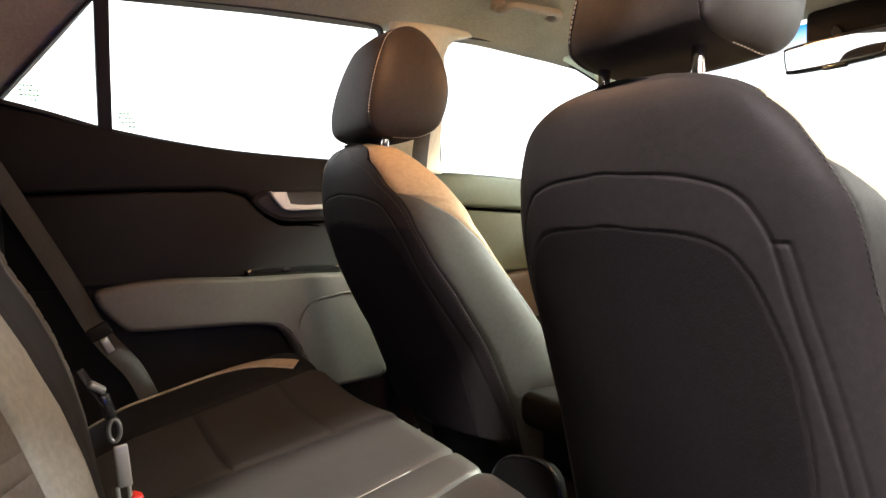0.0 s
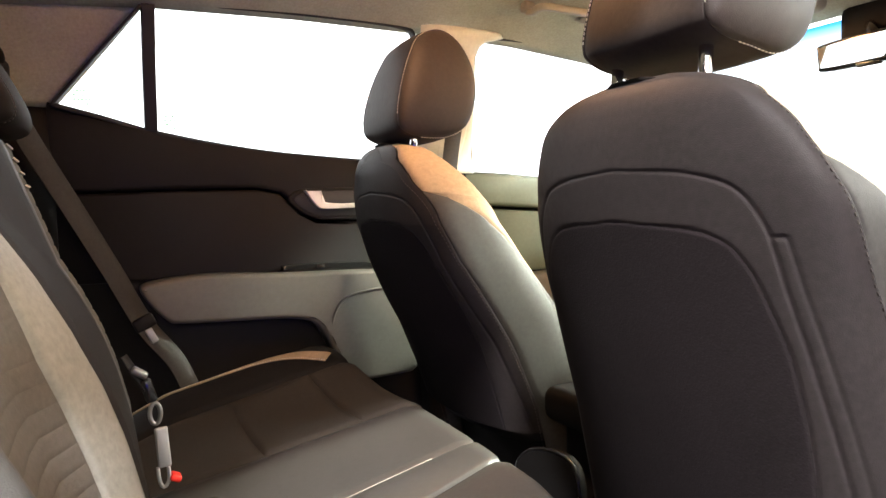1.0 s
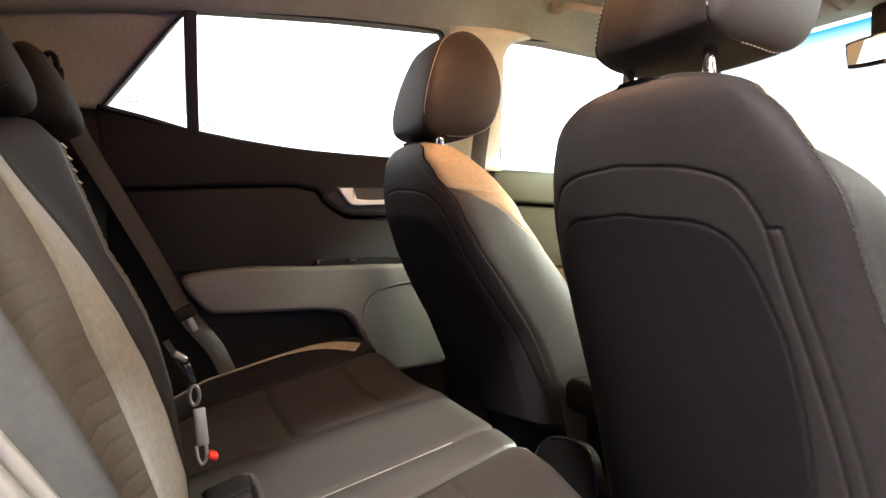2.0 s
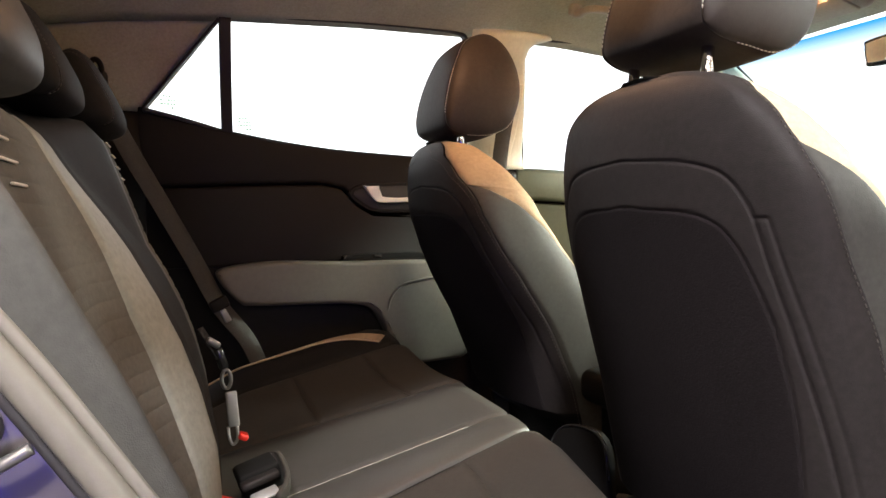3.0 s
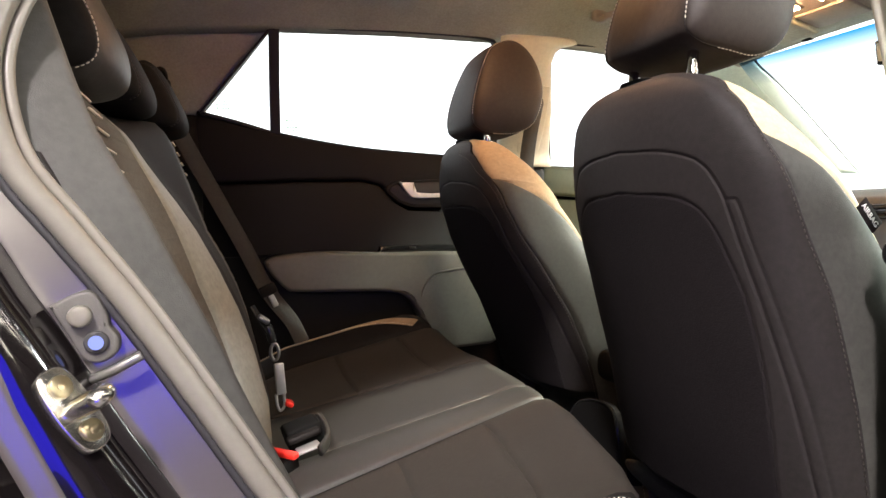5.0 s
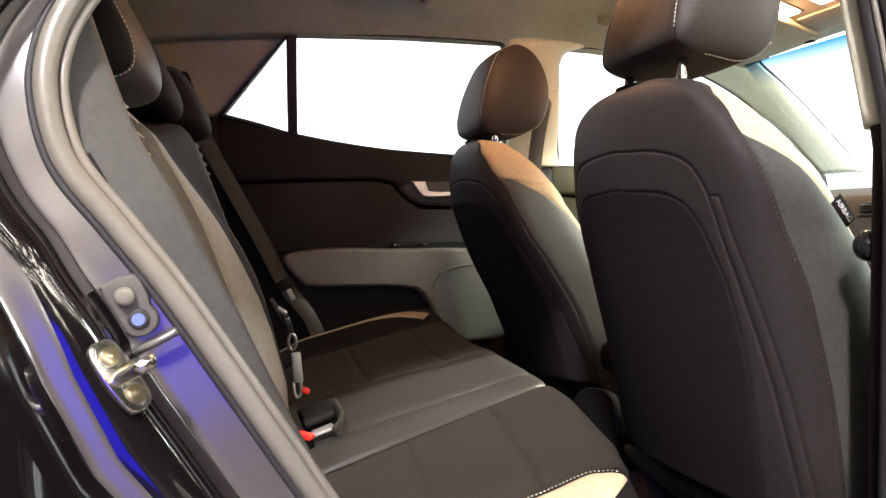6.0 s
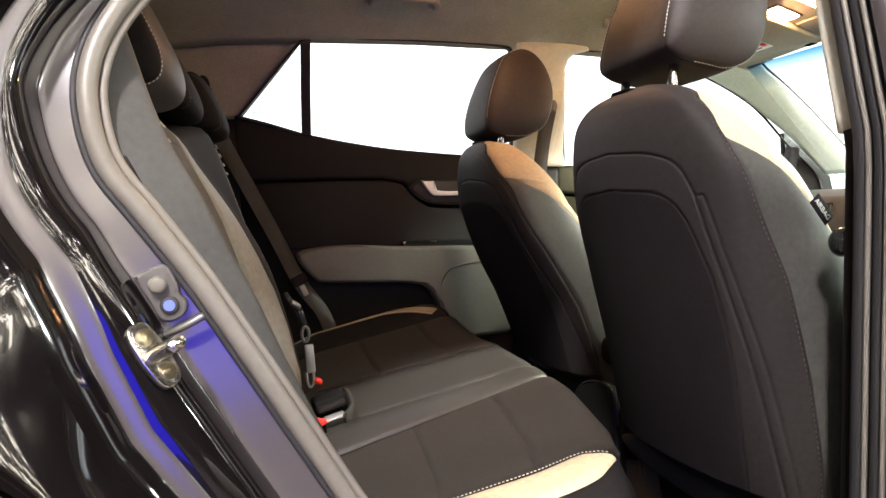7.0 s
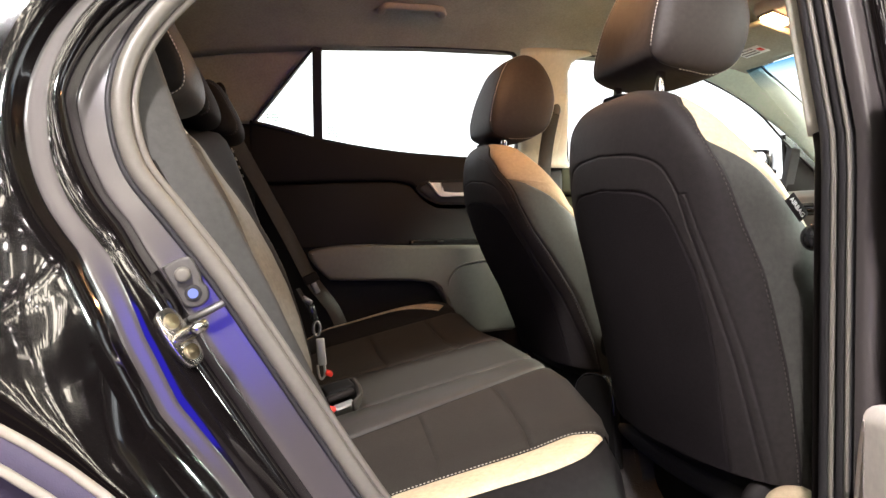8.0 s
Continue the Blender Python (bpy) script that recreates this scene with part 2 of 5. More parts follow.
# ---- the hall ----
def hall():
    g = sheet(lambda u, v: Vector((-40 + 80 * u, -40 + 80 * v, 0.0)), 8, 8)
    tagged(part("ground", g, HALL_FLOOR), "dark grey exhibition hall carpet floor", "floor", kind="structure")
    g = sheet(lambda u, v: Vector((-40 + 80 * u, -40 + 80 * v, 7.0)), 4, 4, 0.1)
    tagged(part("ceiling", g, HALL_CEILING), "dark exhibition hall ceiling high above", "ceiling", kind="structure")
    pts = [(6.0 * math.cos(radians(a)), 6.0 * math.sin(radians(a))) for a in range(-5, 176, 5)]

    def f(u, v):
        i = min(int(u * (len(pts) - 1)), len(pts) - 2)
        k = u * (len(pts) - 1) - i
        return Vector((pts[i][0] + (pts[i + 1][0] - pts[i][0]) * k, pts[i][1] + (pts[i + 1][1] - pts[i][1]) * k, 6.95 * v))
    # white wall whose lighting is its own glow
    tagged(part("backdrop", sheet(f, 40, 2, 0.05), GLOWING_WALL), "plain white exhibition stand wall that glows in place of lighting", "wall", kind="structure")
    for name, c, size in (("wall_south", (0, -14, 3.5), (60, 0.3, 7)), ("wall_west", (-14, 0, 3.5), (0.3, 40, 7)), ("wall_east", (16, 0, 3.5), (0.3, 40, 7)), ("wall_north", (0, 14, 3.5), (60, 0.3, 7))):
        tagged(part(name, box(bmesh.new(), c, size), HALL_WALL, smooth=False), "plain dark hall wall in the distance", "wall", kind="structure")


hall()


def hall_lights():
    """Rows of round spotlights under the hall ceiling, on the open side of the car."""
    t = thing("hall_spotlight", "round white exhibition spotlight under the hall ceiling", "spotlight", "hall ceiling spotlights", at=(0, 0, 0))
    can = bmesh.new()
    loft(can, [[Vector((r * math.cos(a), r * math.sin(a), z)) for a in [math.pi * 2 * i / 16 for i in range(16)]] for r, z in ((0.05, 0.45), (0.14, 0.42), (0.19, 0.05), (0.18, 0.0), (0.165, 0.03))])
    part("lamp_can", fix(can), HALL_CEILING, t)
    lens = bmesh.new()
    bmesh.ops.create_circle(lens, cap_ends=True, segments=16, radius=0.16, matrix=Matrix.Translation((0, 0, 0.02)))
    for f in lens.faces:
        f.normal_flip()
    part("lamp_lens", lens, SPOT_GLOW, t, "glowing round lens")
    part("hanger", tube([Vector((0, 0, 0.44)), Vector((0, 0, 1.85))], 0.02), HALL_CEILING, t)
    rng = random.Random(5)
    first = True
    for j in range(6):
        for i in range(11):
            m = Matrix.Translation((-8.4 + 1.6 * i + rng.uniform(-0.4, 0.4), -3.2 - 1.7 * j + rng.uniform(-0.3, 0.3), 5.4 + rng.uniform(-0.2, 0.2)))
            if first:
                t.matrix_basis, first = m, False
            else:
                copy_thing(t, m)


hall_lights()


def blue_kiosk():
    """A free-standing display with a blue lit front, out on the floor beside the car."""
    t = thing("display_kiosk", "free-standing exhibition display with a glowing blue front", "display stand")
    part("kiosk_body", box(bmesh.new(), (-0.62, -2.63, 0.50), (0.62, 0.24, 0.98), 0.01), HALL_WALL, t)
    part("blue_front", box(bmesh.new(), (-0.66, -2.506, 0.605), (0.50, 0.006, 0.53)), BLUE_GLOW, t, "glowing blue front panel", smooth=False)
    part("kiosk_foot", box(bmesh.new(), (-0.62, -2.63, 0.02), (0.8, 0.4, 0.04), 0.01), HALL_WALL, t)


blue_kiosk()


def stage_lamp(place, aim, mat):
    """A strong unseen lamp on a tall stand, added where light is judged to come from."""
    t = thing("stage_lamp", "unseen strong white lamp on a tall stand, added to light the cabin", "stage lamp", "stage lamps")
    m = look(place, aim)
    can = bmesh.new()
    loft(can, [[m @ Vector((r * math.cos(a), r * math.sin(a), z)) for a in [math.pi * 2 * i / 20 for i in range(20)]] for r, z in ((0.08, 0.42), (0.20, 0.38), (0.25, 0.05), (0.25, -0.01), (0.225, -0.01), (0.225, 0.03))])
    part("lamp_can", fix(can), HALL_CEILING, t)
    lens = bmesh.new()
    bmesh.ops.create_circle(lens, cap_ends=True, segments=20, radius=0.222, matrix=m @ Matrix.Translation((0, 0, 0.012)))
    part("lamp_lens", lens, mat, t, "glowing round lens")
    foot = Vector(place) + (m.to_3x3() @ Vector((0, 0, 0.3)))
    part("stand_pole", tube([Vector((foot.x, foot.y, 0.0)), foot], 0.025, 8, (0, 1, 0)), HALL_CEILING, t)


KEY_GLOW = glow("key_lamp_glow", (0.96, 1.0, 0.93), 240.0)
SIDE_GLOW = glow("side_lamp_glow", (1.0, 0.95, 0.96), 1120.0)
FRONT_GLOW = glow("front_lamp_glow", (0.88, 1.0, 0.86), 1400.0)
# unseen lamps, added to brighten the seats, the near side and the far door
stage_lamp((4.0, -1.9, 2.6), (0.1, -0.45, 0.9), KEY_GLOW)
stage_lamp((-1.75, -3.5, 4.35), (0.0, -0.55, 0.95), SIDE_GLOW)
stage_lamp((4.2, -0.30, 2.95), (0.1, 0.6, 0.7), FRONT_GLOW)


def track_lights():
    """Short rails with five small lamps each, hung all over the open side of the hall."""
    t = thing("track_light", "short black rail with five small white lamps", "track light", "hall track lights")
    part("rail", box(bmesh.new(), (0, 0, 0.10), (1.5, 0.04, 0.04), 0.008), HALL_CEILING, t)
    for x in (-0.5, 0.5):
        part("drop_rod", tube([Vector((x, 0, 0.11)), Vector((x, 0, 5.6))], 0.006, 5), HALL_CEILING, t)
    for i in range(5):
        g = bmesh.new()
        bmesh.ops.create_uvsphere(g, u_segments=10, v_segments=8, radius=0.085, matrix=Matrix.Translation((-0.66 + 0.33 * i, 0, 0.02)))
        part("bulb", g, LAMP_GLOW, t, "glowing bulb")
    rng = random.Random(11)
    for i in range(150):
        m = pose(rng.uniform(-5, 14.5), rng.uniform(-13.4, -4.0), rng.uniform(1.8, 6.6), 0, 0, rng.uniform(0, 180))
        if i == 0:
            t.matrix_basis = m
        else:
            copy_thing(t, m)


LAMP_GLOW = glow("lamp_glow", (1.0, 0.90, 0.76), 20.0)
track_lights()


# ---- front seats ----
# rows by height: z, rear x, front x at the sides, half width
SEAT = [
    (0.36, 0.060, 0.235, 0.225), (0.42, 0.050, 0.248, 0.232), (0.50, 0.032, 0.262, 0.238), (0.60, 0.006, 0.276, 0.240),
    (0.69, -0.016, 0.268, 0.238), (0.76, -0.032, 0.246, 0.235), (0.834, -0.047, 0.212, 0.230), (0.90, -0.058, 0.178, 0.224),
    (0.971, -0.068, 0.130, 0.214), (1.02, -0.071, 0.085, 0.194), (1.055, -0.070, 0.046, 0.172), (1.085, -0.066, 0.006, 0.146),
    (1.105, -0.060, -0.008, 0.120), (1.118, -0.052, -0.018, 0.094), (1.126, -0.044, -0.028, 0.058)]
SEAM_ROWS = [(0.36, 0.13), (0.578, 0.105), (0.694, 0.080), (0.824, 0.043), (0.951, -0.006), (1.034, -0.040), (1.085, -0.050), (1.126, -0.038)]
TAN_ROWS = [(0.36, 0.245), (0.6, 0.268), (0.7, 0.256), (0.77, 0.232), (0.834, 0.192), (0.90, 0.146), (0.921, 0.128), (0.950, 0.094), (0.964, 0.074), (0.976, 0.052), (0.990, 0.024), (1.006, -0.008), (1.010, -0.034), (1.013, -0.060), (1.020, -0.07), (1.034, -0.07), (1.060, -0.07), (1.085, -0.07), (1.126, -0.070)]

NEAR_TAN_ROWS = [(0.36, 0.245), (0.6, 0.262), (0.7, 0.250), (0.834, 0.192), (0.90, 0.145), (0.946, 0.098), (0.964, 0.080), (0.978, 0.064), (0.997, 0.040), (1.010, 0.016), (1.0205, -0.004), (1.024, -0.030), (1.036, -0.036), (1.085, -0.046), (1.126, -0.034)]
NEAR_SHOULDER = [(0.36, 0.0), (0.84, 0.0), (0.93, -0.008), (1.00, -0.010), (1.04, -0.002), (1.07, 0.018), (1.09, 0.030), (1.13, 0.030)]
SHOULDER = [(0.36, 0.0), (0.60, 0.012), (0.72, 0.012), (0.80, 0.002), (0.88, -0.006), (0.95, 0.000), (1.00, 0.012), (1.05, 0.028), (1.09, 0.044), (1.13, 0.044)]


def seat_power(th):
    """Rounder at the back, squarer at the front."""
    k = 0.5 + 0.5 * math.sin(th)
    return 2.25 + 2.6 * k


def seat_point(th, z, swell=0.0):
    xr, xf, hw = (smooth_table(SEAT, z, k) for k in (1, 2, 3))
    hw -= 0.008
    z -= 0.010 * max(0.0, min(1.0, (z - 0.98) / 0.14))
    mid, hd = (xr + xf) / 2, (xf - xr) / 2
    c, s = math.cos(th), math.sin(th)
    pw = 2.0 / seat_power(th)
    y = (hw + swell) * math.copysign(abs(c) ** pw, c)
    x = mid + (hd + swell) * math.copysign(abs(s) ** pw, s)
    return Vector((x, y, z))


def seat_angle(x, z):
    """The angle at which the side of the seat has this x."""
    lo, hi = -math.pi / 2, math.pi / 2
    for _ in range(24):
        m = (lo + hi) / 2
        if seat_point(m, z).x < x:
            lo = m
        else:
            hi = m
    return lo


ARCH_OUT = [(0.36, 0.235), (0.70, 0.215), (0.84, 0.196), (0.945, 0.174), (0.975, 0.158), (0.995, 0.138), (1.008, 0.10), (1.015, 0.05), (1.018, 0.0), (1.2, -0.5)]
ARCH_IN = [(0.36, 0.170), (0.60, 0.182), (0.73, 0.190), (0.81, 0.186), (0.895, 0.165), (0.932, 0.142), (0.948, 0.112), (0.956, 0.05), (0.958, 0.0), (1.2, -0.5)]


def arch_gap(tab, y, z):
    """How far (y, z) lies outside a sewn arch."""
    h = smooth_table(tab, z, 1)
    g = (smooth_table(tab, z + 0.004, 1) - smooth_table(tab, z - 0.004, 1)) / 0.008
    return (abs(y) - h) / math.sqrt(1 + g * g)


EGG = [(-0.039, 1.160), (-0.038, 1.190), (-0.027, 1.237), (-0.007, 1.29), (0.020, 1.335), (0.066, 1.356), (0.104, 1.343), (0.131, 1.305), (0.144, 1.255), (0.140, 1.205), (0.117, 1.154), (0.074, 1.131), (0.030, 1.127), (-0.008, 1.131), (-0.032, 1.143)]


def thing_part(name, parent):
    ob = new(name)
    ob.parent = parent
    return ob


def headrest(parent, dx, y0, dz, side_mat, shape=None, mid=Vector((0.045, 0, 1.24)), soft=False, thread=None, pad_mat=None):
    head = thing_part("headrest", parent)
    egg = curve_points([Vector((a, 0, b)) for a, b in shape or EGG], 4, True)

    def ring(k, s):
        def narrow(z):
            return 1 - 0.30 * max(0.0, (z - 1.17) / 0.19) ** 2
        return [Vector((mid.x + (p.x - mid.x) * k + dx, s * narrow(mid.z + (p.z - mid.z) * k) + y0, mid.z + (p.z - mid.z) * k + dz)) for p in egg]
    bm = bmesh.new()
    prof = [(0.0, 1.025), (0.03, 1.022), (0.055, 1.012), (0.075, 1.0), (0.088, 0.985), (0.0905, 0.968)]
    if soft:
        prof = [(0.0, 1.0), (0.03, 0.99), (0.06, 0.945), (0.08, 0.88), (0.092, 0.81), (0.094, 0.79)]
    loft(bm, [ring(k, -s) for s, k in prof[::-1]] + [ring(k, s) for s, k in prof[1:]])
    part("head_pad", fix(bm), pad_mat or BLACK_LEATHER, head)
    for sgn in (1, -1):
        bm = bmesh.new()
        prof = [(0.0890, 0.970), (0.0925, 0.982), (0.0955, 0.972), (0.0995, 0.935), (0.104, 0.86), (0.108, 0.75), (0.111, 0.60), (0.113, 0.42), (0.114, 0.22), (0.1143, 0.03)]
        if soft:
            prof = [(0.0925, 0.79), (0.0955, 0.80), (0.099, 0.78), (0.105, 0.71), (0.110, 0.58), (0.113, 0.38), (0.114, 0.2), (0.1142, 0.03)]
        loft(bm, [ring(k, s * sgn) for s, k in prof])
        part("head_side", fix(bm), side_mat, head, "smooth leather headrest side")
        path = ring(0.815, 0.0945 * sgn) if soft else ring(0.986, 0.0925 * sgn)
        stitches(path[2:int(len(path) * (0.80 if soft else 0.86))], thread or THREAD, head, 0.004, 0.002, 0.0008)
    return head


def front_seat(name, y0, out, label, seam_dx=0.0, head=(0, 0), lean=0.0):
    """out: +1 if the door lies towards +y."""
    seat = thing(name, label, "car seat", "front seats", at=(0, y0, 0))
    SEAM = [(z, x + seam_dx * min(1, max(0, (z - 0.55) / 0.4))) for z, x in SEAM_ROWS]
    TANB = [(z, max(x, lerp_table(SEAM, z, 1) + 0.0005)) for z, x in (TAN_ROWS if lean else NEAR_TAN_ROWS)]
    # the foam inside, closed
    bm = bmesh.new()
    zs = [0.50, 0.515] + [r[0] for r in SEAT if r[0] > 0.52]
    loft(bm, [[seat_point(2 * math.pi * i / 96, z, -0.024) for i in range(96)] for z in zs])
    part("backrest_core", fix(bm), BLACK_LEATHER, seat)
    # the back cover, with its sewn arches pressed in
    na, nz = 250, 380

    def groove(d, w=0.0021, depth=0.0019):
        return depth * math.exp(-(d / w) ** 2)

    def step(d):
        return 1 / (1 + math.exp(max(-30, min(30, d / 0.0017))))
    bm = bmesh.new()
    rows = []
    for j in range(nz + 1):
        z = 0.528 + (1.126 - 0.528) * j / nz
        a = seat_angle(lerp_table(SEAM, z, 1), z)
        lo, hi = -math.pi - a, a
        row = []
        for i in range(na + 1):
            th = lo + (hi - lo) * i / na
            p = seat_point(th, z)
            y = p.y * out
            ya = y * 1.09 if y > 0 else y
            d1 = arch_gap(ARCH_OUT, ya, z)
            d2 = arch_gap(ARCH_IN, ya, z)
            dep = groove(d1) + groove(d2) + 0.0005 * step(d1) + 0.0004 * step(d2)
            if y > 0 and z < 0.947:
                dep += 0.7 * groove(d1 - 0.013)
                if 0 < d1 < 0.013:
                    dep += groove(z - 0.945, 0.0025)
            dep += 0.0022 * max(0, 1 - min(i, na - i) / 2.5) ** 2
            row.append((seat_point(th, z, -dep), d2))
        rows.append(row)
    for cloth_side, name, mat, label in ((False, "back_cover", BLACK_BACK, "black vinyl back cover with sewn arches"), (True, "back_pocket", POCKET_CLOTH, "black woven cloth back pocket")):
        bm = bmesh.new()
        made = {}

        def vert(*keys):
            """The vertex at a grid point, or where the seam cuts the edge between two."""
            keys = tuple(sorted(keys))
            if keys not in made:
                (p, d), (q, e) = (rows[j][i] for j, i in (keys[0], keys[-1]))
                made[keys] = bm.verts.new(p if len(keys) == 1 else p.lerp(q, d / (d - e)))
            return made[keys]
        for j in range(nz):
            for i in range(na):
                ring = ((j, i), (j, i + 1), (j + 1, i + 1), (j + 1, i))
                inside = [(rows[a][b][1] < 0) == cloth_side for a, b in ring]
                corners = []
                for k in range(4):
                    if inside[k]:
                        corners.append(vert(ring[k]))
                    if inside[k] != inside[(k + 1) % 4]:
                        corners.append(vert(ring[k], ring[(k + 1) % 4]))
                if len(corners) > 2:
                    bm.faces.new(corners)
        part(name, bm, mat, seat, label)
    # side panels and tan shoulders, on both sides
    for sgn in (1, -1):
        def side(u, v, lo_tab, hi, z0, z1):
            z = z0 + (z1 - z0) * v
            a0 = seat_angle(lerp_table(lo_tab, z, 1), z)
            a1 = seat_angle(lerp_table(hi, z, 1), z) if hi else radians(100)
            th = a0 + (a1 - a0) * u
            p = seat_point(th, z)
            p.y *= sgn
            return p
        g = padded(lambda u, v: side(1 - u if sgn > 0 else u, v, SEAM, TANB, 0.36, 1.014 if lean else 1.0235), 24, 60, 0.0025, 0.006)
        part("side_panel", g, GREY_LEATHER, seat, "grey leather side panel")
        g = padded(lambda u, v: side(1 - u if sgn > 0 else u, v, TANB, None, 0.36, 1.124), 24, 70, 0.0025, 0.006)
        # same leather on both seats; the near copy is lightened for its light
        part("shoulder_panel", g, TAN_LEATHER if lean else LIT_CREAM_LEATHER, seat, "tan leather shoulder panel" if lean else "leather shoulder panel, cream for the light on it")
        path = [seat_point(seat_angle(lerp_table(SEAM, z, 1) - 0.007, z), z, 0.0008) for z in [0.40 + 0.72 * k / 60 for k in range(61)]]
        for p in path:
            p.y *= sgn
        stitches(path, DARK_THREAD, seat)
    # the front pad
    g = padded(lambda u, v: seat_point(radians(100 - 20 * u), 0.36 + 0.764 * v), 8, 40)
    part("front_pad", g, BLACK_LEATHER, seat)
    # seat cushion
    bm = bmesh.new()
    rings = []
    for x, zt, hw in ((0.16, 0.50, 0.22), (0.20, 0.53, 0.245), (0.35, 0.52, 0.25), (0.55, 0.55, 0.25), (0.66, 0.56, 0.24), (0.70, 0.53, 0.22)):
        rings.append([Vector((x, a, (zt + 0.33) / 2 + b)) for a, b in rounded(hw, (zt - 0.33) / 2, 0.06)])
    loft(bm, rings)
    part("seat_cushion", fix(bm), BLACK_LEATHER, seat)
    bm = box(bmesh.new(), (0.40, 0, 0.29), (0.46, 0.42, 0.10), 0.02)
    part("seat_base", bm, DARK_PLASTIC, seat)
    # how much further this backrest is leaned than the other
    for ob in seat.children:
        for v in ob.data.vertices:
            v.co.x += lerp_table(SHOULDER if lean else NEAR_SHOULDER, v.co.z, 1) * max(0.0, min(1.0, (v.co.x + 0.05) / 0.05))
            v.co.x += lean * max(0.0, 0.95 - v.co.z)
            if not lean and v.co.y * out < 0:       # the fuller inner shoulder
                v.co.y *= 1 + 0.09 * max(0.0, min(1.0, (v.co.z - 0.99) / 0.07)) - 0.075 * max(0.0, min(1.0, (0.88 - v.co.z) / 0.18))
            if not lean and v.co.y * out > 0:       # the fuller outer bolster
                v.co.y *= 1.08 + 0.07 * max(0.0, min(1.0, (v.co.z - 0.90) / 0.15))
    egg = [(a, b + (0.0 if lean else 0.015 * max(0.0, min(1.0, (1.18 - b) / 0.04)) * (1.0 if a < 0.02 else max(0.3, 1 - (a - 0.02) / 0.08)))) for a, b in EGG]
    headrest(seat, head[0], head[1], -0.006 if lean else 0.0, HEAD_LEATHER, egg, pad_mat=HEAD_BACK_LEATHER)
    for s in (-0.067, 0.067):
        bm = tube([Vector((-0.006, s, 1.06)), Vector((0.0, s, 1.12)), Vector((0.006, s, 1.18))], 0.0075, 12)
        part("head_post", bm, CHROME, seat, "chrome headrest post")
        bm = tube([Vector((-0.002, s, 1.09)), Vector((0.0, s, 1.106))], 0.011, 12)
        part("post_collar", bm, GLOSS_BLACK, seat)
    return seat


near_seat = front_seat("front_seat", -0.363, -1, "black vinyl-backed leather car seat with a raised headrest", 0.022, (0.004, -0.004))


def hinge_cover():
    """The moulded cover of the backrest hinge, with its tan cap."""
    for nm, c, r, mat in (("hinge_cover", (0.108, -0.205, 0.495), (0.062, 0.024, 0.036), DARK_PLASTIC), ("hinge_cap", (0.118, -0.222, 0.500), (0.032, 0.016, 0.024), TAN_LEATHER), ("hinge_cover", (0.095, 0.0, 0.470), (0.020, 0.235, 0.030), CARPET), ("hinge_cap", (0.092, -0.246, 0.508), (0.040, 0.020, 0.022), TAN_LEATHER)):
        g = bmesh.new()
        bmesh.ops.create_uvsphere(g, u_segments=24, v_segments=14, radius=1.0, matrix=Matrix.LocRotScale(c, None, r))
        part(nm, g, mat, near_seat, "tan hinge cap" if nm == "hinge_cap" else "")


hinge_cover()
far_seat = front_seat("front_seat", 0.357, 1, "black and tan leather car seat beside the closed door", -0.008, (-0.008, 0), 0.18)


# ---- rear bench ----
BENCH_FRONT = [(-0.68, -0.20), (-0.66, -0.19), (-0.60, -0.165), (-0.50, -0.125), (-0.40, -0.085), (-0.20, -0.045), (0.0, -0.033), (0.2, -0.030), (0.4, -0.058), (0.5, -0.076), (0.60, -0.105), (0.66, -0.14), (0.68, -0.16)]


def bench_top(y, k):
    """k: 0 at the back, 1 at the front lip."""
    xf = lerp_table(BENCH_FRONT, y, 1)
    x = -0.66 + (xf + 0.66) * k
    d = max(0.0, 0.05 - (xf - x)) / 0.05
    z = 0.585 + 0.22 * (x + 0.19) - 0.045 * (1 - math.sqrt(max(0, 1 - d * d)))
    side = max(0.0, abs(y) - 0.59) / 0.085
    z += (0.026 if y < 0 else 0.070) * math.exp(-((abs(y) - 0.565) / (0.16 if 0 < y < 0.565 else 0.085)) ** 2) * min(1, max(0, (x + 0.72) / 0.26))
    z -= 0.10 * (1 - math.sqrt(max(0, 1 - min(side, 1) ** 2)))
    return Vector((x, y, z))


SWELL = [(0.52, 0.008), (0.56, 0.018), (0.60, 0.034), (0.66, 0.052), (0.74, 0.061), (0.80, 0.062), (0.86, 0.056), (0.92, 0.044), (0.96, 0.032), (0.99, 0.021), (1.02, 0.011), (1.06, 0.002)]


